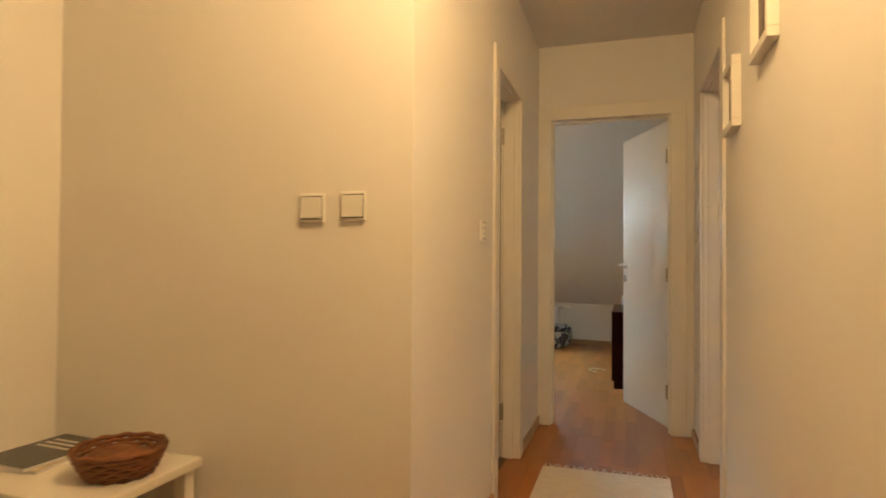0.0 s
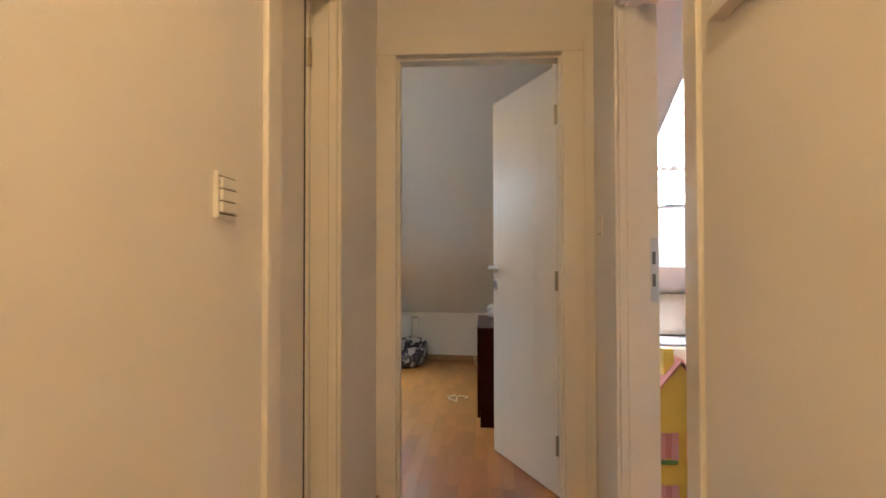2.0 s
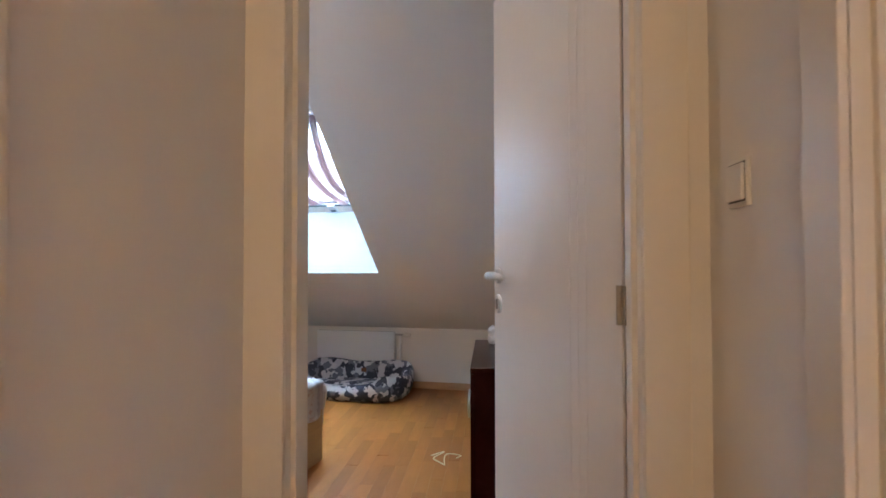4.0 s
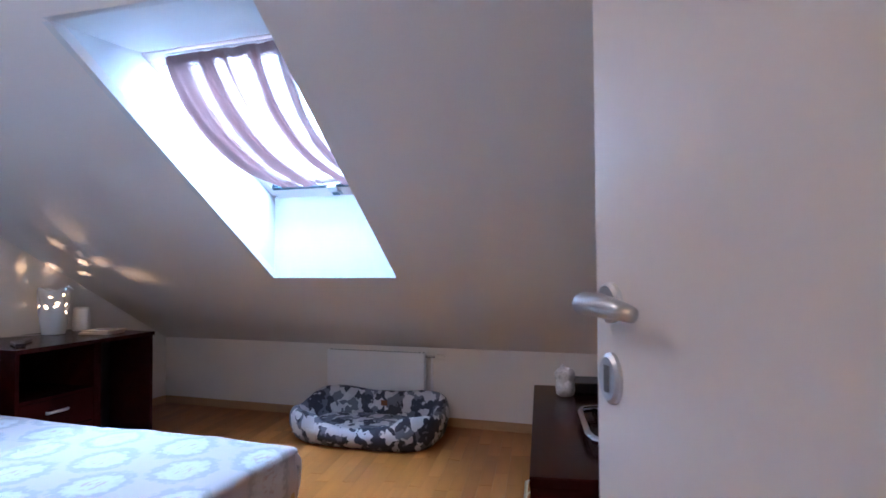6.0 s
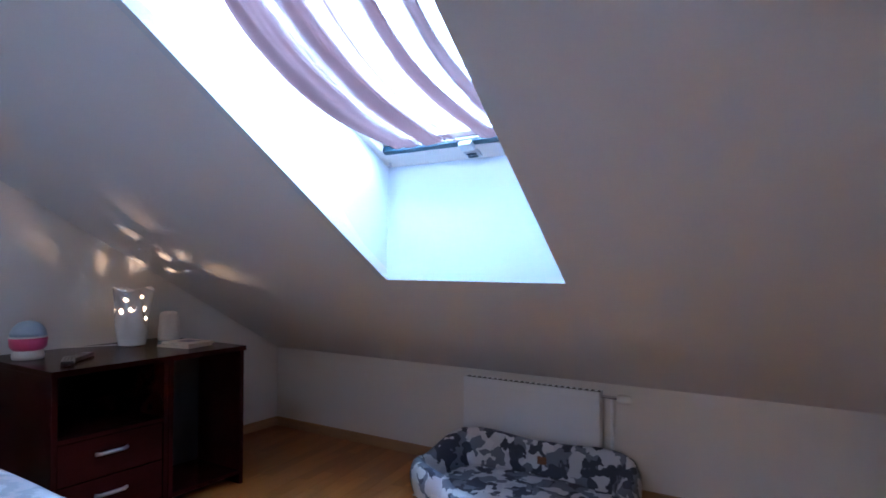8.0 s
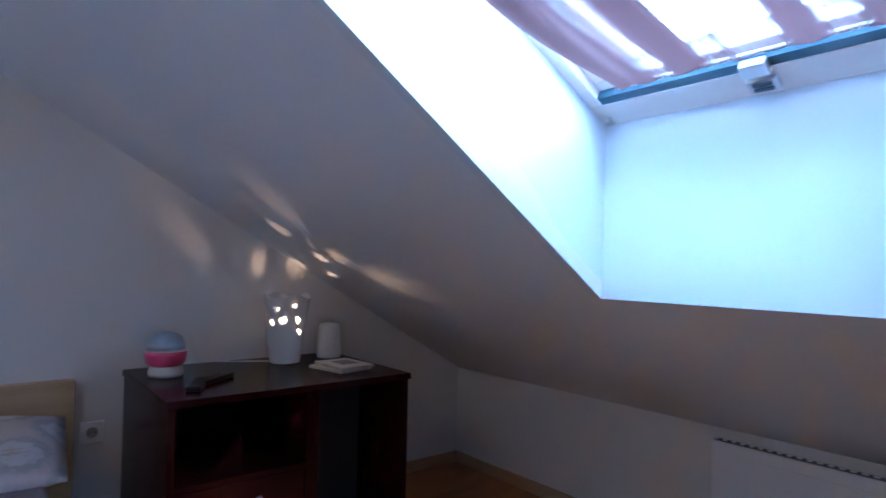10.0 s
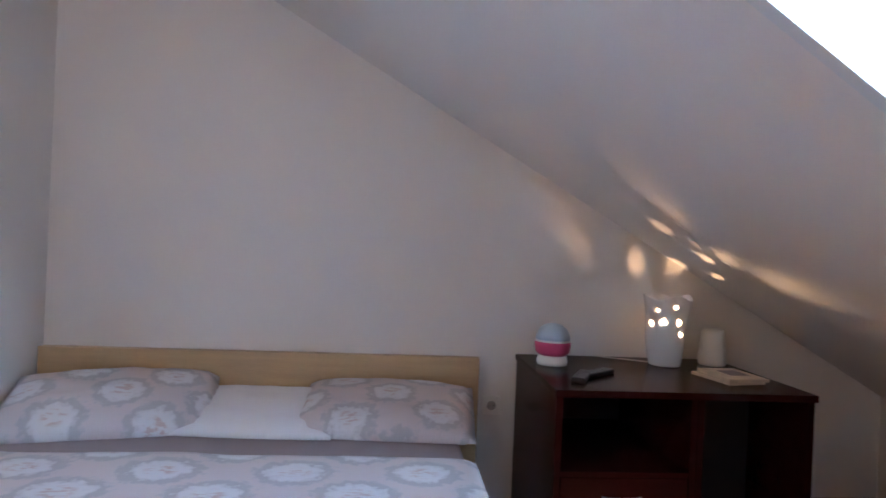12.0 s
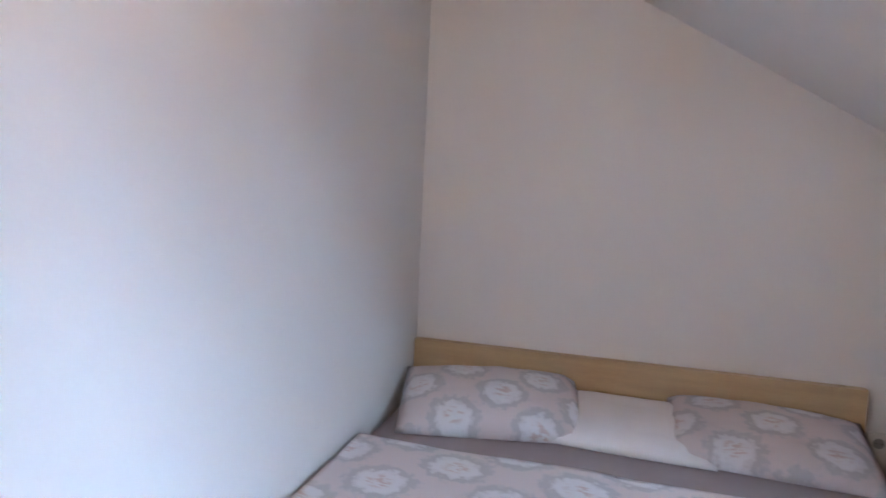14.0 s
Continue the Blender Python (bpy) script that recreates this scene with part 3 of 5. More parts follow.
def jamb(name, plane, a, bb, h, depth, label):
    ob = thing(name, label, "door frame", kind="structure")
    part("side", box(a - 0.03, a, 0.001, depth - 0.001, 0, h + 0.03), CASING, ob, "", plane)
    part("side", box(bb, bb + 0.03, 0.001, depth - 0.001, 0, h + 0.03), CASING, ob, "", plane)
    part("head", box(a, bb, 0.001, depth - 0.001, h, h + 0.03), CASING, ob, "", plane)
    s = 0.55 * depth
    for p in ((a, a + 0.012, 0, h), (bb - 0.012, bb, 0, h), (a + 0.012, bb - 0.012, h - 0.012, h)):
        part("stop", box(p[0], p[1], s - 0.05, s, p[2], p[3]), CASING, ob, "", plane)
    return ob


P_DOOR = MA                                        # along u, out v
P_LEFT = MA @ Matrix(((0, -1, 0, LW), (1, 0, 0, 0), (0, 0, 1, 0), (0, 0, 0, 1)))    # along v, out -u
P_RIGHT = MA @ Matrix(((0, 1, 0, RW), (1, 0, 0, 0), (0, 0, 1, 0), (0, 0, 0, 1)))    # along v, out +u
casing("trim_door_bedroom", P_DOOR, -DW, DW, DH, -1, "cream lacquered trim round the bedroom doorway", 0.094)
casing("trim_door_left", P_LEFT, LA, LB, LH, -1, "cream lacquered trim round the narrow closed door")
casing("trim_door_right", P_RIGHT, RA, RB, RH, -1, "cream lacquered trim round the children's doorway", 0.09)
jamb("door_frame_bedroom", P_DOOR, -DW, DW, DH, DT, "cream lacquered bedroom door frame")
jamb("door_frame_left", P_LEFT, LA, LB, LH, 0.14, "cream lacquered frame of the closed door")
kj = jamb("door_frame_right", P_RIGHT, RA, RB, RH, 0.14, "cream lacquered frame with a steel strike plate")
sp = part("strike_plate", box(RB - 0.004, RB, 0.108, 0.135, 0.95, 1.18, 0.0015), STEEL, kj, "brushed steel strike plate", P_RIGHT)
for z in (1.085, 1.005):
    part("slot", box(RB - 0.0055, RB - 0.0035, 0.114, 0.126, z, z + 0.045), GREY_PL, sp, "dark latch slot", P_RIGHT)


def hinge(parent, m):
    h = part("hinge", box(-0.018, 0.018, -0.004, 0.0, -0.045, 0.045, 0.002), BRASSY, parent, "nickel hinge", m)
    part("knuckle", tube([(0, -0.007, -0.045), (0, -0.007, 0.045)], 0.007, 10), BRASSY, h, "", m)


def handle_set(parent, m):
    """Lever on a round rose, key plate below; y out of the leaf, x towards the hinge."""
    r = part("rose", lathe([(0.026, 0), (0.026, 0.006), (0.022, 0.010)], 28), STEEL, parent, "brushed steel rose", m @ pose(0, 0, 1.06, -90))
    part("lever", tube([(0, 0.008, 1.06), (0, 0.036, 1.06), (0.010, 0.044, 1.06), (0.045, 0.043, 1.061), (0.085, 0.041, 1.058), (0.108, 0.037, 1.054)], lambda t: 0.009 + 0.006 * math.sin(math.pi * min(1, t * 1.05)), 12), STEEL, parent, "brushed steel lever handle", m, True)
    k = part("key_plate", lathe([(0.024, 0), (0.024, 0.005), (0.02, 0.009)], 24, 1.35), STEEL, parent, "steel key plate", m @ pose(0, 0, 0.965, -90))
    part("keyhole", box(-0.006, 0.006, 0.0085, 0.0105, 0.948, 0.982, 0.001), GREY_PL, k, "dark keyhole", m)


# open bedroom leaf, hinged at the doorway's right side
leaf = thing("door_1", "white lacquered bedroom door standing open with vertical grooves", "door", kind="structure")
hu, hv, eu, ev = 0.365, 0.150, 0.080, 0.832
ll = math.hypot(eu - hu, ev - hv)
LM = MA @ pose(hu, hv, 0, 0, 0, math.degrees(math.atan2(ev - hv, eu - hu)))   # x along the leaf, +y towards the bed
bm = bmesh.new()
cuts = [0.0, 0.149, 0.1506, 0.189, 0.1906, 0.229, 0.2306, ll]
for i in range(len(cuts) - 1):
    groove = i % 2 == 1
    box(cuts[i], cuts[i + 1], -0.039 if groove else -0.040, -0.0009 if groove else 0.0, 0.008, 2.02, 0, bm)
part("panel", bm, DOOR, leaf, "", LM)
HM = LM @ pose(ll - 0.04, 0, 0)
handle_set(leaf, HM @ Matrix.Scale(-1, 4, (1, 0, 0)))
handle_set(leaf, HM @ pose(0, -0.040, 0) @ Matrix.Scale(-1, 4, (0, 1, 0)) @ Matrix.Scale(-1, 4, (1, 0, 0)))
part("lock_plate", box(ll, ll + 0.0015, -0.031, -0.009, 0.90, 1.12), STEEL, leaf, "steel lock plate", LM)
for z in (0.24, 1.005, 1.787):
    hinge(leaf, LM @ pose(0.0, 0.0, z, 0, 0, 180))
# narrow closed leaf
leaf2 = thing("door_2", "narrow cream door standing closed in the corridor", "door", kind="structure")
part("panel", box(LA + 0.004, LB - 0.0525, 0.095, 0.135, 0.008, LH - 0.004, 0.002), DOOR, leaf2, "", P_LEFT)
# solid near-black strip stands in for the shade between leaf and jamb
part("gap", box(LB - 0.052, LB - 0.028, 0.0975, 0.134, 0.008, LH - 0.004), SHADE_BLACK, leaf2, "dark filler strip for the shade in the hinge gap", P_LEFT)
part("rebate", box(LB - 0.0275, LB - 0.0005, 0.088, 0.134, 0.008, LH - 0.004, 0.002), CASING, leaf2, "cream rebate strip", P_LEFT)
for z in (0.26, 1.78):
    hinge(leaf2, P_LEFT @ pose(LB - 0.030, 0.092, z))

# ---- skirting ----


def skirting(m, p0, p1, t0=0.0, h=0.06, d=0.014):
    """Skirting along +x of the frame m, from p0 to p1, standing out to -y."""
    structure(link("baseboard", box(p0, p1, t0 - d, t0 - 0.001, 0, h, 0.004), SKIRT, m), "oak-coloured skirting board along the wall", "baseboard")


skirting(I4, HEAD_X + 0.016, 0.36, KNEE_Y)
skirting(Matrix(((0, -1, 0, HEAD_X), (1, 0, 0, 0), (0, 0, 1, 0), (0, 0, 0, 1))), 3.62, KNEE_Y - 0.002, 0.0)
skirting(MA @ Matrix(((0, 1, 0, 0.43), (1, 0, 0, 0), (0, 0, 1, 0), (0, 0, 0, 1))), 2.29, 3.86)
skirting(P_LEFT @ Matrix.Scale(1, 4), LB + 0.087, -0.016)
skirting(P_LEFT, -2.42, LA - 0.087)
skirting(P_RIGHT, RB + 0.092, -0.016)
skirting(P_RIGHT, -4.6, RA - 0.092)
skirting(I4, 1.2, 3.2, KNEE_Y)

# ---- bedroom: bed ----
BX0, BX1, BY0, BY1, BZ = -3.065, -0.645, 0.765, 2.45, 0.437
bed = thing("double_bed", "beech double bed with a low plain headboard", "bed")
part("headboard", box(HEAD_X + 0.005, HEAD_X + 0.05, 0.745, 2.56, 0.02, 0.665, 0.003), BEECH, bed, "light beech veneer headboard")
for y0, y1 in ((BY0 + 0.02, BY0 + 0.045), (BY1 - 0.035, BY1 - 0.01)):
    part("side_rail", box(BX0, BX1 - 0.02, y0, y1, 0.10, 0.26, 0.003), BEECH, bed)
part("footboard", box(BX1 - 0.018, BX1 + 0.012, BY0 + 0.02, BY1 + 0.005, 0.0, 0.285, 0.004), BEECH, bed, "beech footboard")
for x in (BX0 + 0.02, BX1 - 0.08):
    for y in (BY0 + 0.05, BY1 - 0.10):
        part("leg", box(x, x + 0.05, y, y + 0.05, 0, 0.10, 0.003), BEECH, bed)
part("slatted_base", box(BX0 + 0.01, BX1 - 0.03, BY0 + 0.05, BY1 - 0.04, 0.20, 0.245), BEECH, bed)
base(bed, (-1.8, 1.6, 0))
mattress = tagged(link("mattress", box(BX0 + 0.01, BX1 - 0.03, BY0, BY1 - 0.01, 0.247, BZ, 0.03, None, 4), SHEET, I4, True), "thick mattress under a taupe fitted sheet", "mattress")


def draped_cover():
    """Duvet over the mattress: flat on top, hanging over the foot, with soft creases."""
    b = bmesh.new()
    nx, ny = 120, 90
    x0 = -2.43
    drop, side = 0.17, 0.06
    run_x, run_y = (BX1 + 0.012) - x0, BY1 + 0.012 - (BY0 - 0.004)
    g = []
    for i in range(nx + 1):
        row = []
        for j in range(ny + 1):
            sx, sy = (run_x + drop) * i / nx, (run_y + side) * j / ny
            over_x, over_y = max(0, sx - run_x), max(0, sy - run_y)
            x, y = x0 + min(sx, run_x), BY0 - 0.004 + min(sy, run_y)
            p = Vector((sx, sy, 0))
            z = BZ + 0.022 + 0.006 * noise.noise(p * 2.2) + 0.003 * noise.noise(p * 7)
            z -= 0.014 * math.exp(-((sx - 0.89) / 0.012) ** 2)
            crease = noise.noise(Vector((sx * 1.1 + 4, sy * 0.4, 2)))
            z += 0.006 * math.exp(-(crease * 14) ** 2)
            edge = min(run_x - min(sx, run_x), run_y - min(sy, run_y))
            z -= 0.016 * math.exp(-edge / 0.025)
            if over_x:
                x += 0.012 * math.sin(sy * 21) * over_x / drop + 0.004
                z -= over_x * (1 + 0.14 * math.sin(sy * 5))
            if over_y:
                y += 0.006 * math.sin(sx * 17) * over_y / side + 0.003
                z -= over_y
            x += 0.012 * noise.noise(Vector((sy * 2, 7, 1))) if i == 0 else 0
            row.append(b.verts.new((x, y, z)))
        g.append(row)
    for i in range(nx):
        for j in range(ny):
            b.faces.new((g[i][j], g[i + 1][j], g[i + 1][j + 1], g[i][j + 1]))
    return b


cover = link("duvet", draped_cover(), DUVET, I4, True)
sol = cover.modifiers.new("thick", "SOLIDIFY")
sol.thickness, sol.offset = 0.016, -1
tagged(cover, "pale duvet printed with grey wreath medallions spread over the bed", "duvet")


def pillow(x, y, z, rx, ry, rz, sx, sy, sz, seed, material, label):
    ob = link("pillow", cushion(sx, sy, sz, seed), material, pose(x, y, z, rx, ry, rz), True)
    return tagged(ob, label, "pillow", "pillows on the bed")


pillow(-2.82, 1.16, 0.505, 0, 17, 13, 0.44, 0.72, 0.15, 1, PILLOWCASE, "plump pillow in a wreath print case against the headboard")
pillow(-2.855, 1.68, 0.479, 0, 10, -3, 0.42, 0.62, 0.085, 2, WHITE_COT, "flat plain white pillow between two printed ones")
pillow(-2.855, 2.17, 0.494, 0, 13, -5, 0.44, 0.68, 0.14, 3, PILLOWCASE, "printed pillow lying over a white one by the headboard")

# ---- bedroom: low cabinet with the lamp ----
DX0, DX1, DY0, DY1, DZ = -3.075, -2.415, 2.715, 3.615, 0.688
desk = thing("cabinet", "dark mahogany veneer low cabinet with open niches and drawers", "cabinet")
part("top", box(DX0, DX1, DY0, DY1, DZ - 0.024, DZ, 0.003), MAHOG, desk, "glossy dark top")
MID = 3.19
for y in (DY0 + 0.006, MID - 0.011, MID + 0.0125, DY1 - 0.028):
    part("side_panel", box(DX0 + 0.005, DX1 - 0.012, y, y + 0.022, 0.0, DZ - 0.0245, 0.001), MAHOG, desk)
# back coloured near-black for the shade inside the niches
part("back_panel", box(DX0 + 0.006, DX0 + 0.014, DY0 + 0.03, DY1 - 0.03, 0.03, DZ - 0.03), SHADE_BLACK, desk)
for z in (0.05, 0.40):
    part("shelf", box(DX0 + 0.016, DX1 - 0.016, DY0 + 0.029, MID - 0.012, z, z + 0.018), MAHOG, desk)
part("shelf", box(DX0 + 0.016, DX1 - 0.016, MID + 0.036, DY1 - 0.029, 0.05, 0.068), MAHOG, desk)
# sheet added at the upper niche's back to paint its depth in shade
part("lining", box(DX0 + 0.016, DX0 + 0.02, DY0 + 0.03, MID - 0.013, 0.42, DZ - 0.026), SHADE_BLACK, desk)
for z0, z1 in ((0.236, 0.398), (0.07, 0.232)):
    dr = part("drawer_front", box(DX1 - 0.034, DX1 - 0.015, DY0 + 0.031, MID - 0.014, z0, z1, 0.002), MAHOG, desk)
    yc, zc = (DY0 + MID) / 2, (z0 + z1) / 2 + 0.015
    part("handle", tube([(DX1 - 0.015, yc - 0.065, zc), (DX1 - 0.002, yc - 0.05, zc), (DX1 + 0.008, yc, zc + 0.003), (DX1 - 0.002, yc + 0.05, zc), (DX1 - 0.015, yc + 0.065, zc)], 0.0075, 10), STEEL, dr, "bowed satin steel handle", I4, True)
# door takes the same near-black, so the niche's shade is in its colour
dd = part("door", box(DX0 + 0.30, DX0 + 0.316, MID + 0.037, DY1 - 0.031, 0.07, DZ - 0.03), SHADE_BLACK, desk, "recessed door coloured near-black for the niche's shade")
part("knob", ball((DX0 + 0.33, MID + 0.07, 0.40), 0.012, 0.012, 0.012, None, 2), STEEL, dd, "small steel knob")
base(desk, (-2.75, 3.16, 0))

# pierced ceramic lamp
LX, LY = -2.90, 3.30
lamp = thing("table_lamp", "white ceramic table lamp with scooped openings, lit warm", "lamp")


def pierced_body():
    """Squarish flaring vase with a wavy rim, a recessed lid and scooped holes that let the light out."""
    b = bmesh.new()
    steps, rows = 144, 72
    holes = [(-72, 0.172, 13, 0.022), (-29, 0.190, 13, 0.026), (20, 0.182, 12, 0.026), (30, 0.136, 10, 0.018), (4, 0.236, 9, 0.015), (-50, 0.238, 9, 0.014), (-169, 0.215, 9, 0.040), (146, 0.205, 10, 0.044), (95, 0.19, 11, 0.020), (-120, 0.18, 11, 0.02)]
    g = []
    for j in range(rows + 1):
        t = j / rows
        row = []
        for i in range(steps):
            a = 2 * math.pi * i / steps
            sq = (abs(math.cos(a)) ** 3.2 + abs(math.sin(a)) ** 3.2) ** (-1 / 3.2)
            r = (0.060 + 0.034 * t ** 0.8 + 0.003 * math.sin(4 * a + 1) * t) * (0.35 * sq + 0.65)
            top = 0.280 + 0.010 * math.cos(4 * a)
            r += 0.006 * math.sin(3 * a + t * 5) * t
            # each opening is scooped: the wall bows in above its lip
            deg = math.degrees(a)
            for h in holes:
                da = ((deg - h[0] + 180) % 360 - 180) / (h[2] * 1.5)
                dz = (t * 0.28 - h[1] - h[3] * 0.6) / (h[3] * 2.0)
                r -= 0.012 * math.exp(-(da * da + dz * dz))
            row.append(b.verts.new((LX + r * math.cos(a), LY + r * math.sin(a), DZ + 0.004 + t * top)))
        g.append(row)
    for j in range(rows):
        for i in range(steps):
            a, z = (360 * (i + 0.5) / steps + 180) % 360 - 180, (j + 0.5) / rows * 0.280
            if any((((a - h[0] + 180) % 360 - 180) / h[2]) ** 2 + ((z - h[1]) / (h[3] * (0.45 if z > h[1] else 0.8))) ** 2 < 1 for h in holes):
                continue
            k = (i + 1) % steps
            b.faces.new((g[j][i], g[j][k], g[j + 1][k], g[j + 1][i]))
    b.faces.new(g[0][::-1])
    # lid a little below the rim, with two openings of its own
    last, zl = g[rows - 4], DZ + 0.258
    for q in range(11, -1, -1):
        ring = [b.verts.new((LX + (v.co.x - LX) * q / 12, LY + (v.co.y - LY) * q / 12, zl)) for v in g[rows - 4]] if q else None
        for i in range(steps):
            k = (i + 1) % steps
            a, r = (360 * (i + 0.5) / steps + 180) % 360 - 180, 0.094 * (q + 0.5) / 12
            if any(abs((a - c + 180) % 360 - 180) < 13 and abs(r - rr) < 0.015 for c, rr in ((-35, 0.063), (39, 0.068))):
                continue
            if ring:
                b.faces.new((last[i], last[k], ring[k], ring[i]))
        if ring:
            last = ring
    b.faces.new(last)
    return b


body = part("shade", pierced_body(), CERAMIC, lamp, "white glazed ceramic shade", I4, True)
sl = body.modifiers.new("thick", "SOLIDIFY")
sl.thickness, sl.offset = 0.004, -1
part("foot", lathe([(0.062, 0), (0.062, 0.004), (0.058, 0.006)], 32), CHROME, lamp, "chrome foot ring", pose(LX, LY, DZ - 0.0005))
blb = part("bulb", ball((LX, LY, 0.785), 0.016, 0.016, 0.022, None, 2), BULB, lamp, "glowing warm bulb", I4, True)
blb.visible_shadow = False
part("cable", tube([(LX - 0.05, LY - 0.05, DZ + 0.004), (LX - 0.09, LY - 0.12, DZ + 0.004), (LX - 0.13, LY - 0.20, DZ + 0.004), (LX - 0.16, LY - 0.24, DZ + 0.004)], 0.0025, 6), PLASTIC, lamp, "thin white cable")
base(lamp, (LX, LY, DZ))

opal = tagged(link("tumbler_lamp", lathe([(0.050, 0), (0.055, 0.006), (0.056, 0.02), (0.047, 0.135), (0.043, 0.148), (0.03, 0.153)], 36), FROST, pose(-2.945, 3.53, DZ), True), "small unlit frosted white tapered lamp on the cabinet", "lamp")

orb = thing("night_light", "round night light, blue dome over pink and white base", "night light")
OM = pose(-2.865, 2.82, DZ)
part("foot", lathe([(0.058, 0), (0.062, 0.012), (0.056, 0.036), (0.05, 0.04)], 32), PLASTIC, orb, "white plastic foot", OM, True)
part("band", lathe([(0.056, 0.038), (0.068, 0.052), (0.072, 0.080), (0.071, 0.092)], 32), PINK, orb, "bright pink band", OM, True)
part("ring", lathe([(0.0715, 0.092), (0.0715, 0.099)], 32), PLASTIC, orb, "white ring", OM)
part("dome", lathe([(0.069, 0.0992), (0.066, 0.118), (0.055, 0.140), (0.036, 0.156), (0.012, 0.163)], 32), BLUE_GL, orb, "cloudy blue dome", OM, True)
base(orb, (-2.865, 2.82, DZ))


def remote(x, y, rz, ll2, label):
    ob = thing("remote_control", label, "remote control", "remote controls on the cabinet")
    m = pose(x, y, DZ, 0, 0, rz)
    part("case", box(-0.024, 0.024, -ll2 / 2, ll2 / 2, 0, 0.018, 0.006), BLACK, ob, "", m)
    for i in range(3):
        for j in range(5):
            part("button", box(-0.015 + i * 0.012, -0.008 + i * 0.012, -ll2 * 0.36 + j * 0.026, -ll2 * 0.36 + 0.011 + j * 0.026, 0.0178, 0.0198), GREY_PL, ob, "", m)
    base(ob, (x, y, DZ))


remote(-2.60, 2.86, 62, 0.17, "slim black remote control lying on the cabinet")
remote(-2.66, 2.93, 40, 0.19, "larger black remote control beside a slim one")
for k, (dx, dy, rz, lab) in enumerate(((0.0, 0.0, 12, "cream printed booklet at the bottom of a small pile"), (0.01, 0.012, 4, "cream booklet with a faded picture cover"))):
    bk = thing("booklet", lab, "booklet", "booklets by the lamp")
    m = pose(-2.655 + dx, 3.43 + dy, DZ + 0.0125 * k, 0, 0, rz)
    part("page_block", box(-0.10, 0.10, -0.078, 0.078, 0.0, 0.011, 0.001), PAPER, bk, "", m)
    part("cover_print", box(-0.05, 0.04, -0.03, 0.045, 0.0112, 0.0122), SHEET if k else PAPER, bk, "faint printed picture", m)
    base(bk, (-2.655, 3.43, DZ + 0.0125 * k))

# ---- bedroom: radiator and dog bed ----
rad = thing("radiator", "white enamel panel radiator under the slope", "radiator")
RX0, RX1, RY, RZ0, RZ1 = -1.592, -0.850, 4.372, 0.115, 0.500
part("front_panel", box(RX0, RX1, RY, RY + 0.012, RZ0, RZ1, 0.005), RADIATOR, rad)
part("seam", box(RX0 + 0.004, RX1 - 0.004, RY - 0.0015, RY + 0.001, RZ1 - 0.045, RZ1 - 0.041), RADIATOR, rad)
part("rear_panel", box(RX0, RX1, RY + 0.045, RY + 0.057, RZ0, RZ1, 0.005), RADIATOR, rad)
for x in (RX0, RX1 - 0.004):
    part("end_cover", box(x, x + 0.004, RY + 0.0125, RY + 0.0445, RZ0 + 0.01, RZ1), RADIATOR, rad)
# grille bars and convector are coloured dark for the shade between the panels
for i in range(24):
    x = RX0 + 0.012 + i * (RX1 - RX0 - 0.03) / 23
    part("grille_bar", box(x, x + 0.010, RY + 0.013, RY + 0.044, RZ1 - 0.006, RZ1), GREY_PL, rad, "shaded grille bar")
part("convector", box(RX0 + 0.006, RX1 - 0.006, RY + 0.014, RY + 0.043, RZ0 + 0.02, RZ1 - 0.0065), GREY_PL, rad, "inner convector coloured dark for shade")
vv = part("valve", tube([(RX1, RY + 0.03, 0.475), (RX1 + 0.075, RY + 0.03, 0.475)], 0.009, 12), CHROME, rad, "chrome valve")
part("thermostat_head", lathe([(0.012, 0), (0.019, 0.005), (0.021, 0.03), (0.018, 0.062), (0.012, 0.068)], 20), PLASTIC, vv, "white thermostat head", pose(RX1 + 0.075, RY + 0.03, 0.475, 0, 90), True)
part("pipe", tube([(RX1 + 0.05, RY + 0.03, 0.47), (RX1 + 0.05, RY + 0.03, 0.0)], 0.008, 10), RADIATOR, rad, "white supply pipe")
for x in (RX0 + 0.1, RX1 - 0.1):
    part("bracket", box(x, x + 0.03, RY + 0.0575, KNEE_Y, 0.30, 0.34), RADIATOR, rad)
base(rad, (-1.22, KNEE_Y, 0.115))

dog = thing("dog_bed", "grey camouflage print dog bed with padded rim", "pet bed")
DC, DSX, DSY = Vector((-1.10, 4.045, 0)), 0.43, 0.235


def rim_points(n=72):
    pts = []
    for i in range(n):
        a = 2 * math.pi * i / n
        c, s2 = math.cos(a), math.sin(a)
        k = (abs(c) ** 4 + abs(s2) ** 4) ** -0.25
        pts.append((a, DC.x + DSX * c * k, DC.y + DSY * s2 * k))
    return pts


b = bmesh.new()
rp, steps = rim_points(), 16
rings = []
for a, x, y in rp:
    out = Vector((x - DC.x, y - DC.y, 0)).normalized()
    back = 0.5 + 0.5 * math.sin(a)
    corner = abs(math.sin(2 * a)) ** 3
    hh = 0.165 + 0.085 * back + 0.035 * corner - (0.03 if math.sin(a) < -0.8 and abs(math.cos(a)) < 0.5 else 0)
    wd = 0.052
    ring = []
    for k in range(steps):
        t = 2 * math.pi * k / steps
        w = 1 + 0.10 * noise.noise(Vector((x * 9, y * 9, k * 0.4)))
        lean = 0.035 * (0.5 + 0.5 * math.sin(t))
        ring.append(b.verts.new(Vector((x, y, hh * (0.5 + 0.5 * math.sin(t) * min(1.0, w)))) + out * (wd * math.cos(t) * w + lean)))
    rings.append(ring)
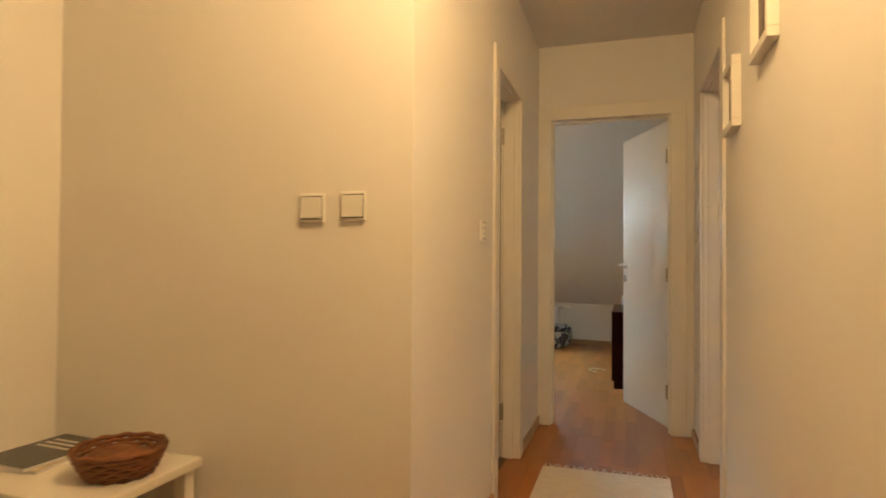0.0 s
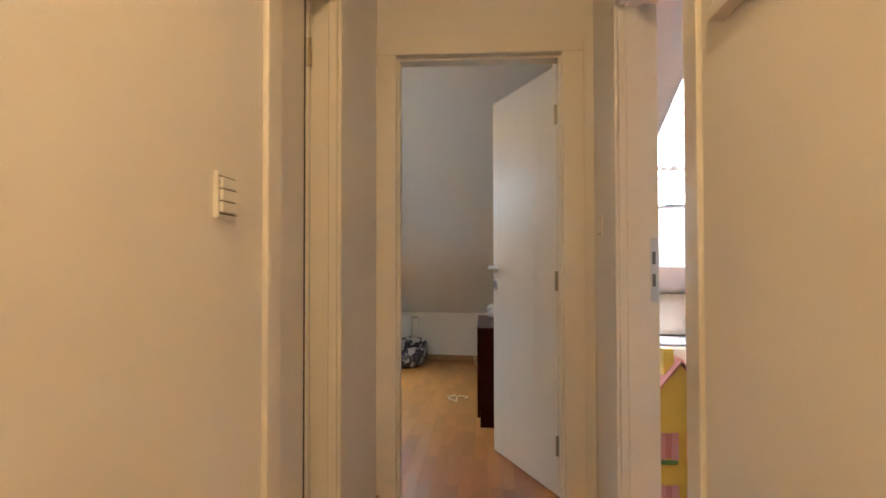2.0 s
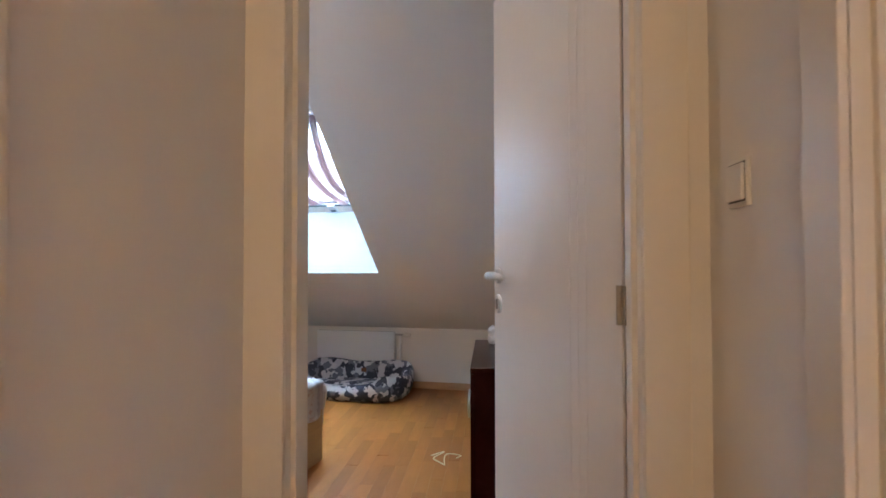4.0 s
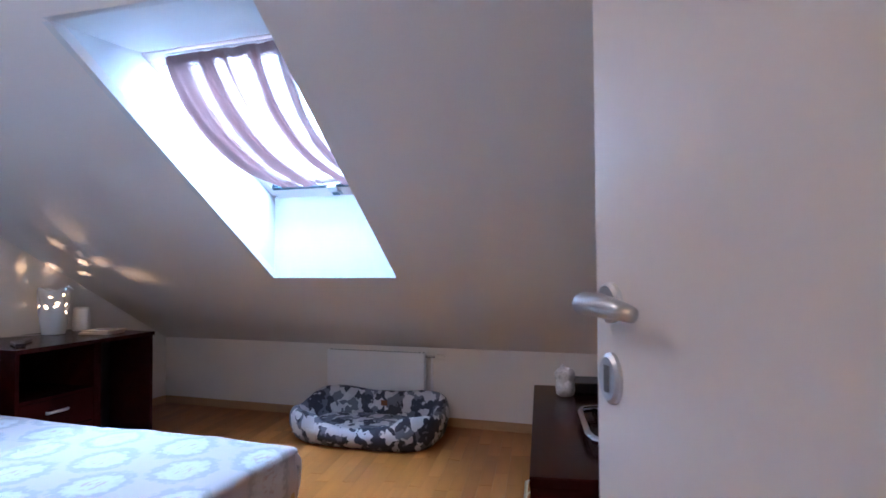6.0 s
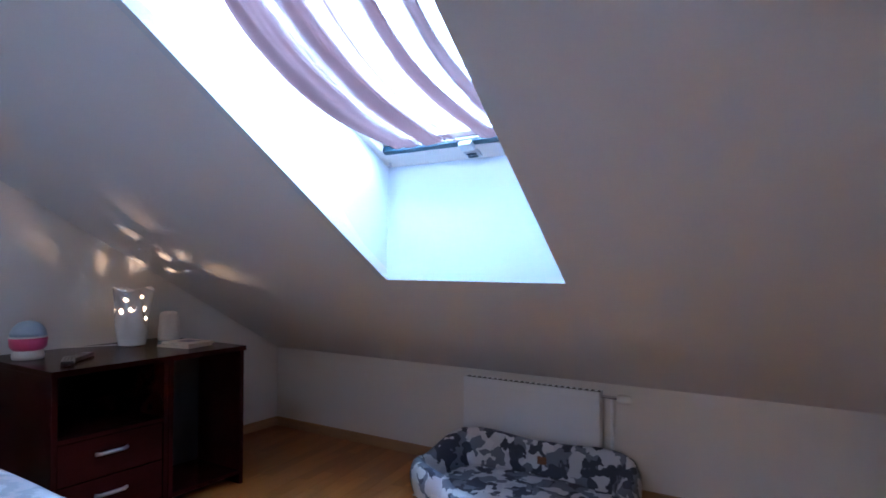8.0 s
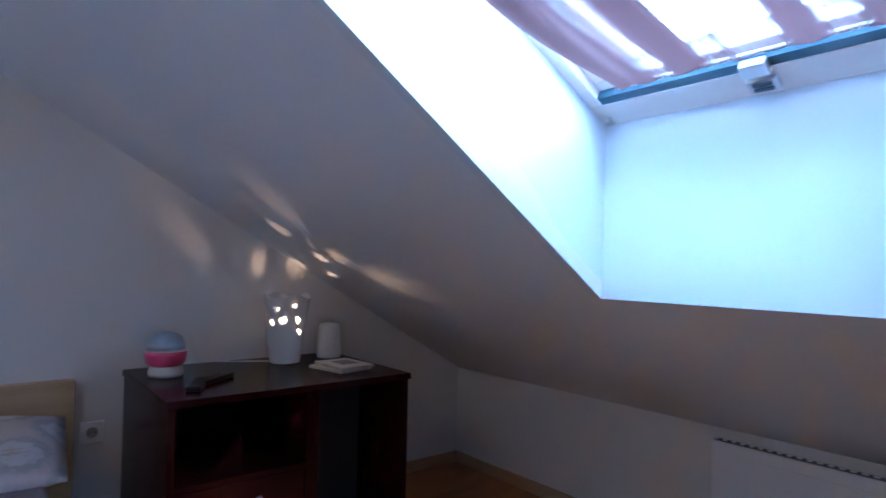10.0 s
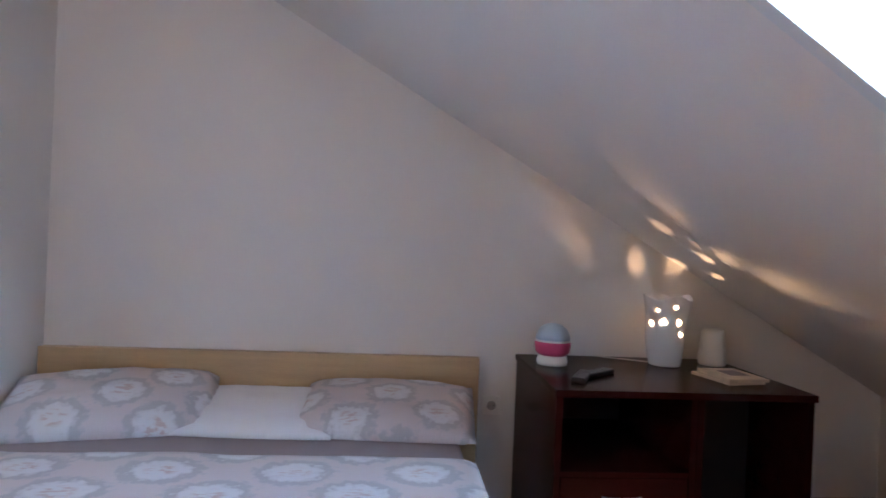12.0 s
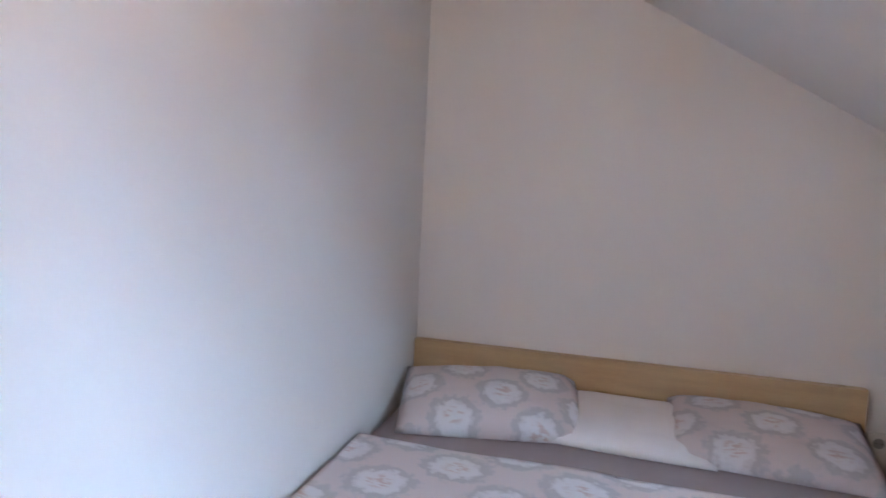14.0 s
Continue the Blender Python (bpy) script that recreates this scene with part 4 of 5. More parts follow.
for i in range(len(rings)):
    p, q = rings[i], rings[(i + 1) % len(rings)]
    for k in range(steps):
        j = (k + 1) % steps
        b.faces.new((p[k], p[j], q[j], q[k]))
part("rim", b, CAMO, dog, "padded camouflage rim", I4, True)
part("cushion", cushion(0.86, 0.47, 0.11, 6, 0.3), CAMO, dog, "camouflage inner cushion", pose(DC.x, DC.y, 0.062), True)
part("label_patch", box(-1.10, -1.055, 4.222, 4.226, 0.165, 0.2), WICKER, dog, "small brown stitched patch", pose(0, 0, 0))
base(dog, (DC.x, DC.y, 0))

# ---- bedroom: television side ----
tvs = thing("tv_cabinet", "dark mahogany veneer television cabinet along the wall", "cabinet")
U0, U1, V0, V1, TZ = -0.022, 0.415, 1.30, 2.265, 0.658
part("top", box(U0, U1, V0, V1, TZ - 0.024, TZ, 0.003), MAHOG, tvs, "glossy dark top", MA)
for v in (V0 + 0.006, (V0 + V1) / 2 - 0.011, V1 - 0.028):
    part("side_panel", box(U0 + 0.02, U1 - 0.006, v, v + 0.022, 0, TZ - 0.0245, 0.001), MAHOG, tvs, "", MA)
part("back_panel", box(U1 - 0.005, U1, V0 + 0.01, V1 - 0.01, 0.02, TZ - 0.025), SHADE_BLACK, tvs, "", MA)
part("plinth", box(U0 + 0.04, U0 + 0.055, V0 + 0.03, V1 - 0.03, 0, 0.06), MAHOG, tvs, "", MA)
part("bottom", box(U0 + 0.02, U1 - 0.006, V0 + 0.029, V1 - 0.029, 0.0605, 0.078), MAHOG, tvs, "", MA)
for v0, v1, hv2 in ((V0 + 0.008, (V0 + V1) / 2 - 0.002, 1), ((V0 + V1) / 2 + 0.002, V1 - 0.008, 0)):
    d = part("door", box(U0 + 0.001, U0 + 0.019, v0, v1, 0.065, TZ - 0.027, 0.002), MAHOG, tvs, "", MA)
    vh = v1 - 0.05 if hv2 else v0 + 0.05
    part("handle", tube([(U0, vh, 0.33), (U0 - 0.02, vh, 0.345), (U0 - 0.024, vh, 0.40), (U0 - 0.02, vh, 0.455), (U0, vh, 0.47)], 0.005, 8), STEEL, d, "bowed steel handle", MA, True)
base(tvs, uv((U0 + U1) / 2, (V0 + V1) / 2, 0))

tv = thing("television", "flat black television on a looped silver foot", "television")
TM = MA @ pose(0.262, 1.66, 0, 0, 0, 2)
part("housing", box(-0.012, 0.03, -0.46, 0.46, 0.742, 1.142, 0.006), BLACK, tv, "black housing", TM)
part("screen", box(-0.0135, -0.0118, -0.438, 0.438, 0.768, 1.122), SCREEN, tv, "dark glossy screen", TM)
for a in ((-0.014, 0.031, -0.462, 0.462, 1.1395, 1.1445), (-0.014, 0.006, 0.4585, 0.4625, 0.742, 1.139), (-0.015, 0.010, -0.46, 0.46, 0.7375, 0.7455)):
    part("bezel", box(*a), STEEL, tv, "thin silver bezel", TM)
part("neck", box(0.0, 0.022, -0.06, 0.06, 0.672, 0.745, 0.004), BLACK, tv, "", TM)
part("base_plate", box(-0.10, 0.09, -0.24, 0.24, TZ, TZ + 0.014, 0.005), SCREEN, tv, "black glass base", TM)
part("foot", tube([(-0.02, -0.17, TZ + 0.024), (-0.105, -0.17, TZ + 0.024), (-0.135, -0.15, TZ + 0.024), (-0.145, -0.11, TZ + 0.024), (-0.145, 0.11, TZ + 0.024), (-0.135, 0.15, TZ + 0.024), (-0.105, 0.17, TZ + 0.024), (-0.02, 0.17, TZ + 0.024)], 0.010, 10), CHROME, tv, "silver looped tube foot", TM, True)
base(tv, uv(0.26, 1.66, TZ))
box_m = MA @ pose(0.19, 2.19, TZ)
stb = thing("set_top_box", "flat black set-top box beside the television", "set-top box")
part("case", box(-0.10, 0.11, -0.07, 0.065, 0.004, 0.038, 0.004), BLACK, stb, "", box_m)
for x, y in ((-0.08, -0.05), (0.09, -0.05), (-0.08, 0.045), (0.09, 0.045)):
    part("foot", lathe([(0.008, 0), (0.008, 0.0045)], 10), GREY_PL, stb, "", box_m @ pose(x, y, 0))
base(stb, box_m.translation)

# owl figurine, one plain mesh
bm = lathe([(0.030, 0), (0.042, 0.008), (0.046, 0.035), (0.043, 0.062), (0.040, 0.072), (0.045, 0.085), (0.046, 0.108), (0.038, 0.124), (0.02, 0.130)], 28)
for sgn in (-1, 1):
    ball((-0.036, sgn * 0.019, 0.098), 0.010, 0.016, 0.016, bm, 2)
    ball((0.0, sgn * 0.030, 0.126), 0.014, 0.012, 0.014, bm, 2)
    ball((0.002, sgn * 0.043, 0.045), 0.022, 0.010, 0.032, bm, 2)
ball((-0.044, 0, 0.085), 0.008, 0.006, 0.009, bm, 2)
OWL = mat("white_grey_glaze", (0.66, 0.66, 0.68), 0.3, var=0.5, scale=22, bump=0.1)
tagged(link("owl_figurine", bm, OWL, MA @ pose(0.085, 2.10, TZ, 0, 0, 20) @ Matrix.Scale(0.72, 4), True), "small white and grey ceramic owl figurine on the cabinet", "figurine")

cord = []
for i in range(26):
    t = i / 25
    cord.append((0.10 - 0.14 * t + 0.03 * math.sin(t * 16), 2.62 + 0.10 * math.sin(t * 9) + 0.02 * math.cos(t * 21), 0.004))
tagged(link("white_cord", tube(cord, 0.003, 6), PLASTIC, I4, True), "thin white cord lying loosely on the parquet", "cable")


def socket(m, label):
    ob = thing("wall_socket", label, "socket")
    part("plate", box(-0.041, 0.041, 0, 0.009, -0.041, 0.041, 0.004), PLASTIC, ob, "", m)
    w = part("well", lathe([(0.021, 0), (0.020, 0.0015), (0.0195, 0.002)], 24), WELL, ob, "grey round recessed well", m @ pose(0, 0.0082, 0, -90))
    for x in (-0.0095, 0.0095):
        part("hole", lathe([(0.003, 0), (0.003, 0.0008)], 8), BLACK, w, "", m @ pose(x, 0.0102, 0, -90))
    base(ob, m.translation)


def switch(m, rockers, label, w=0.041):
    ob = thing("light_switch", label, "light switch", "wall switches")
    part("plate", box(-w, w, 0, 0.009, -0.043, 0.043, 0.004), PLASTIC, ob, "", m)
    for i in range(rockers):
        h = 0.066 / rockers
        z = -0.033 + i * h
        part("rocker", box(-w + 0.008, w - 0.008, 0.0085, 0.0155, z + 0.0012, z + h - 0.0012, 0.002), PLASTIC, ob, "", m @ Matrix.Translation((0, 0, 0)))
    part("shadow_gap", box(-w + 0.006, w - 0.006, 0.0084, 0.0094, -0.035, 0.035), GREY_PL, ob, "thin dark gap", m)
    base(ob, m.translation)


ON_HEAD = Matrix(((0, 1, 0, HEAD_X), (1, 0, 0, 0), (0, 0, 1, 0), (0, 0, 0, 1)))       # along y, out +x
ON_LEFT = MA @ Matrix(((0, 1, 0, LW), (1, 0, 0, 0), (0, 0, 1, 0), (0, 0, 0, 1)))
ON_RIGHT = MA @ Matrix(((0, -1, 0, RW), (1, 0, 0, 0), (0, 0, 1, 0), (0, 0, 0, 1)))
ON_END = MA @ Matrix(((1, 0, 0, 0), (0, -1, 0, -2.43), (0, 0, 1, 0), (0, 0, 0, 1)))
socket(ON_HEAD @ pose(2.625, 0, 0.452), "white wall socket beside the headboard")
switch(ON_END @ pose(-0.78, 0, 1.245), 1, "white single light switch on the hall wall")
switch(ON_END @ pose(-0.645, 0, 1.248), 1, "white single light switch on the hall wall")
switch(ON_LEFT @ pose(-1.60, 0, 1.215), 3, "white triple light switch by the narrow door")
switch(ON_RIGHT @ pose(-0.155, 0, 1.243), 1, "white light switch near the bedroom doorway")

# ---- hall ----


def picture(v0, v1, z0, z1, label):
    ob = thing("picture", label, "picture", "small pictures on the corridor wall")
    d, w = 0.032, 0.028
    for a in ((v0, v1, z0, z0 + w), (v0, v1, z1 - w, z1), (v0, v0 + w, z0 + w, z1 - w), (v1 - w, v1, z0 + w, z1 - w)):
        part("frame_bar", box(a[0], a[1], 0, d, a[2], a[3], 0.003), FRAME_W, ob, "white wooden frame", ON_RIGHT)
    part("mount", box(v0 + w, v1 - w, 0.002, 0.010, z0 + w, z1 - w), FRAME_W, ob, "", ON_RIGHT)
    part("photo", box(v0 + w + 0.02, v1 - w - 0.02, 0.010, 0.0125, z0 + w + 0.02, z1 - w - 0.02), PHOTO, ob, "dark small photograph", ON_RIGHT)
    base(ob, uv(RW, (v0 + v1) / 2, z0))


picture(-1.66, -1.42, 1.585, 1.845, "small dark photograph in a deep white frame")
picture(-2.24, -1.98, 1.70, 1.97, "small dark photograph in a deep white frame, hung higher")

rug = thing("rug", "cream woven rag rug with a fringe on the parquet", "rug")
part("weave", box(-0.31, 0.32, -2.0, -0.83, 0.001, 0.010, 0.003), RUG, rug, "", MA)
for i in range(26):
    x = -0.30 + i * 0.61 / 25
    part("fringe", tube([(x, -0.832, 0.005), (x + 0.008 * math.sin(i * 2.3), -0.80, 0.004), (x + 0.014 * math.sin(i * 3.7), -0.772, 0.003)], 0.0035, 5), RUG, rug, "", MA)
base(rug, uv(0, -1.4, 0))

TT = 0.47
tab = thing("hall_table", "low cream lacquered hall table in the niche", "table")
part("tabletop", box(-1.765, -1.15, -2.86, -2.445, TT - 0.03, TT, 0.006), TABLE, tab, "", MA)
for u in (-1.745, -1.205):
    for v in (-2.84, -2.505):
        part("leg", box(u, u + 0.04, v, v + 0.04, 0, TT - 0.0305, 0.004), TABLE, tab, "", MA)
part("apron", box(-1.70, -1.21, -2.835, -2.82, TT - 0.09, TT - 0.0305, 0.002), TABLE, tab, "", MA)
base(tab, uv(-1.4, -2.65, 0))
bas = thing("basket", "shallow round brown wicker basket on the hall table", "basket")
BM = MA @ pose(-1.275, -2.645, TT + 0.002)
for k in range(7):
    r = 0.088 + 0.034 * (k / 6) ** 0.8
    ring = [(r * math.cos(2 * math.pi * i / 48), r * math.sin(2 * math.pi * i / 48), 0.006 + k * 0.0115 + 0.003 * math.sin(i * math.pi / 2 + k * math.pi)) for i in range(48)]
    part("woven_coil", tube(ring, 0.0075, 8, None, True), WICKER, bas, "", BM, True)
part("bottom", lathe([(0.086, 0), (0.086, 0.006)], 40), WICKER, bas, "", BM)
for i in range(24):
    a = 2 * math.pi * i / 24
    part("stake", tube([(0.086 * math.cos(a), 0.086 * math.sin(a), 0.002), (0.123 * math.cos(a), 0.123 * math.sin(a), 0.078)], 0.004, 6), WICKER, bas, "", BM)
part("folded_cloth", cushion(0.17, 0.15, 0.05, 9, 0.4, 14, 12), WICKER, bas, "brown folded lining", BM @ pose(0, 0, 0.045), True)
base(bas, BM.translation)
for k, (rz, mm, lab) in enumerate(((6, PAPER, "pale magazine lying under a dark one"), (-4, DARK_PAPER, "dark glossy magazine on the hall table"))):
    mg = thing("magazine", lab, "magazine", "magazines on the hall table")
    m = MA @ pose(-1.61, -2.60, TT + 0.011 * k, 0, 0, rz)
    part("page_block", box(-0.105, 0.105, -0.14, 0.14, 0.0, 0.009), WHITE_COT, mg, "", m)
    part("front_cover", box(-0.106, 0.106, -0.141, 0.141, 0.0092, 0.0104), mm, mg, "", m)
    for i in range(3):
        part("title_bar", box(-0.08, 0.03 + 0.02 * i, 0.08 - i * 0.03, 0.092 - i * 0.03, 0.0104, 0.0107), FRAME_W, mg, "", m)
    base(mg, m.translation)

GLM = MA @ pose(-1.47, -2.49, TT + 0.004)
tagged(link("reading_glasses", tube([(0.0 + 0.022 * math.cos(i * 0.52), 0.018 * math.sin(i * 0.52), 0.012) for i in range(12)], 0.002, 6, tube([(0.055 + 0.022 * math.cos(i * 0.52), 0.018 * math.sin(i * 0.52), 0.012) for i in range(12)], 0.002, 6, tube([(0.022, 0, 0.014), (0.033, 0, 0.014)], 0.002, 6), True), True), STEEL, GLM, True), "thin wire reading glasses by the basket", "glasses")

# ---- lamps overhead ----


def ceiling_lamp(name, place, label):
    ob = thing("ceiling_lamp", label, "lamp", "ceiling lamps")
    x, y, z = place
    part("rose", lathe([(0.06, 0), (0.05, 0.025)], 28), PLASTIC, ob, "", pose(x, y, CEIL - 0.024))
    part("stem", lathe([(0.008, 0), (0.008, CEIL - 0.024 - z - 0.02)], 12), STEEL, ob, "", pose(x, y, z + 0.02))
    g2 = part("bulb", ball((x, y, z - 0.01), 0.03, 0.03, 0.04, None, 2), SHADE_GLOW, ob, "lit warm bulb", I4, True)
    g2.visible_shadow = False
    base(ob, (x, y, z))


ceiling_lamp("hall", uv(-0.05, -3.0, 2.36), "lit warm ceiling lamp in the hall")
ceiling_lamp("bedroom", Vector((-0.95, 0.93, 2.28)), "lit warm ceiling lamp by the bed")

# ---- children's room ----
sofa = thing("sofa", "cream linen sofa bed under the slope", "sofa")
SX0, SX1, SY0, SY1 = 1.30, 2.80, 3.36, 4.25
part("plinth", box(SX0, SX1, SY0 + 0.01, SY1, 0.05, 0.20, 0.012), LINEN, sofa)
SM = 2.47
for x0, x1 in ((SX0, SM - 0.003), (SM + 0.003, SX1)):
    part("seat_cushion", box(x0, x1, SY0, SY1 - 0.22, 0.203, 0.365, 0.03, None, 4), LINEN, sofa, "", I4, True)
part("backrest", box(SX0, SX1, SY1 - 0.215, SY1 - 0.02, 0.203, 0.56, 0.03, None, 4), LINEN, sofa, "", I4, True)
for x in (SX0 + 0.06, SX1 - 0.1):
    for y in (SY0 + 0.06, SY1 - 0.1):
        part("leg", box(x, x + 0.04, y, y + 0.04, 0, 0.051), MAHOG, sofa, "dark short leg")
base(sofa, (2.1, 3.8, 0))
thr = link("throw", cushion(1.46, 0.66, 0.035, 4, 0.12, 30, 16, 0.004), WHITE_COT, pose(2.05, 3.70, 0.383), True)
tagged(thr, "white cotton sheet spread over the sofa seat", "sheet")


def sofa_cushion(x, y, z, rx, rz, sx, sy, sz, seed, label, material=None):
    ob = link("cushion", cushion(sx, sy, sz, seed, 0.4), material or LINEN, pose(x, y, z, rx, 0, rz), True)
    return tagged(ob, label, "cushion", "cushions on the sofa")


sofa_cushion(1.90, 3.90, 0.60, 72, 3, 0.62, 0.40, 0.16, 11, "large cream linen back cushion on the sofa")
sofa_cushion(2.50, 3.86, 0.60, 72, 0, 0.58, 0.40, 0.16, 12, "large cream linen back cushion on the sofa")
sofa_cushion(2.64, 3.73, 0.575, 68, -6, 0.42, 0.36, 0.14, 13, "smaller cream cushion leaning on the back cushions")
dgp = thing("printed_cushion", "small white cushion printed with a dark puppy face", "cushion")
PM = pose(2.50, 3.60, 0.515, 74, 0, -4)
part("cover", cushion(0.25, 0.25, 0.09, 14, 0.4), WHITE_COT, dgp, "", PM, True)
for cx, cy, rx2, ry2, mm in ((0.0, 0.01, 0.085, 0.075, BROWN), (0.0, -0.02, 0.05, 0.04, PLUSH_T), (-0.065, 0.055, 0.03, 0.025, BROWN), (0.065, 0.055, 0.03, 0.025, BROWN), (0.0, -0.085, 0.10, 0.025, BROWN), (0.0, -0.012, 0.014, 0.010, BLACK)):
    part("print_patch", ball((cx, cy, 0.040), rx2, ry2, 0.006 + (0.003 if mm is not BROWN else 0), None, 2), mm, dgp, "", PM, True)
base(dgp, (2.50, 3.60, 0.39))


def plush(name, x, y, z, s, rz, fur, label, ears, antlers=False):
    """Seated soft toy as one mesh of rounded limbs."""
    bm2 = ball((0, 0, 0.11 * s), 0.075 * s, 0.065 * s, 0.10 * s)
    ball((0, -0.02 * s, 0.24 * s), 0.075 * s, 0.068 * s, 0.066 * s, bm2)
    ball((0, -0.08 * s, 0.222 * s), 0.044 * s, 0.04 * s, 0.034 * s, bm2)
    for sg in (-1, 1):
        ball((sg * 0.06 * s, -0.09 * s, 0.035 * s), 0.036 * s, 0.075 * s, 0.034 * s, bm2)
        ball((sg * 0.085 * s, -0.04 * s, 0.12 * s), 0.028 * s, 0.045 * s, 0.055 * s, bm2)
        ball((sg * ears[0] * s, 0.0, ears[1] * s), ears[2] * s, 0.02 * s, ears[3] * s, bm2)
        if antlers:
            ball((sg * 0.095 * s, 0, 0.325 * s), 0.045 * s, 0.012 * s, 0.02 * s, bm2)
            ball((sg * 0.105 * s, 0, 0.345 * s), 0.012 * s, 0.010 * s, 0.03 * s, bm2)
    for q in bm2.verts:
        q.co += q.co.normalized() * 0.004 * noise.noise(q.co * 60)
    ob = link(name, bm2, fur, pose(x, y, z, 0, 0, rz), True)
    return tagged(ob, label, "soft toy", "soft toys on the sofa")


plush("plush_moose", 2.68, 3.50, 0.402, 0.78, -8, PLUSH_T, "seated tan plush toy with rounded limbs on the sofa", (0.07, 0.28, 0.03, 0.02))
for sg in (-1, 1):
    an = ball((sg * 0.085, 0, 0.01), 0.045, 0.010, 0.016)
    for k in range(3):
        ball((sg * (0.06 + 0.026 * k), 0, 0.03), 0.011, 0.009, 0.022, an, 2)
    tagged(link("felt_antler", an, RED, pose(2.68 + sg * 0.035, 3.50, 0.625, 0, 0, -8), True), "red felt antler on the tan plush toy", "soft toy")
plush("plush_sheep", 2.79, 3.40, 0.402, 0.75, -14, PLUSH_C, "seated cream plush toy at the sofa's end", (0.085, 0.25, 0.035, 0.016))
plush("plush_dog", 2.64, 3.70, 0.775, 0.60, 0, PLUSH_C, "cream plush dog sitting on top of the back cushions", (0.085, 0.235, 0.03, 0.055))
bm = ball((0, 0, 0.22), 0.09, 0.15, 0.10)
ball((0, 0.0, 0.38), 0.07, 0.08, 0.07, bm)
for sx2 in (-0.06, 0.06):
    for sy2 in (-0.09, 0.09):
        ball((sx2, sy2, 0.12), 0.035, 0.035, 0.12, bm)
for q in bm.verts:
    q.co += Vector((noise.noise(q.co * 40), noise.noise(q.co * 40 + Vector((5, 0, 0))), noise.noise(q.co * 40 + Vector((0, 9, 0))))) * 0.016
tagged(link("rocking_toy", bm, PLUSH_W, pose(2.86, 3.02, 0.09, 0, 0, -10), True), "white shaggy rocking animal on dark red runners", "rocking toy")
for sx2 in (-0.07, 0.07):
    run = [(2.86 + sx2 - 0.10 + 0.02 * math.cos(t * 0.3), 2.72 + 0.052 * t, 0.02 + 0.0022 * (t - 6) ** 2) for t in range(13)]
    tagged(link("rocker_runner", tube(run, 0.018, 8), MAHOG, I4, True), "dark red curved wooden runner of a rocking toy", "rocking toy")

dh = thing("dollhouse", "yellow toy house with pink shutters and roof edge", "toy house")
HU0, HU1, HV0, HV1 = 0.69, 0.945, -0.18, 0.16
EZ, RZ2 = 0.52, 0.69
UR = (HU0 + HU1) / 2
bm = bmesh.new()
v8 = [(HU0, 0.0), (HU1, 0.0), (HU1, EZ), (UR, RZ2 - 0.015), (HU0, EZ)]
fr = [bm.verts.new((u, HV0, z)) for u, z in v8]
bk = [bm.verts.new((u, HV1, z)) for u, z in v8]
bm.faces.new(fr)
bm.faces.new(bk[::-1])
for i in range(5):
    bm.faces.new((fr[i], bk[i], bk[(i + 1) % 5], fr[(i + 1) % 5]))
part("house_body", bm, YELLOW, dh, "yellow board walls", MA)
for sg in (-1, 1):
    e0 = Vector((UR, HV0 - 0.02, RZ2))
    e1 = Vector((UR + sg * (HU1 - UR + 0.035), HV0 - 0.02, EZ - 0.035))
    part("roof_board", slab((e0, e1, e1 + Vector((0, HV1 - HV0 + 0.04, 0)), e0 + Vector((0, HV1 - HV0 + 0.04, 0))), (0.0, 0, 0.012)), PINKROOF, dh, "dusty pink roof board", MA)
part("chimney", box(UR - 0.06, UR - 0.02, HV0 + 0.03, HV0 + 0.08, EZ + 0.06, RZ2 + 0.045), YELLOW, dh, "", MA)
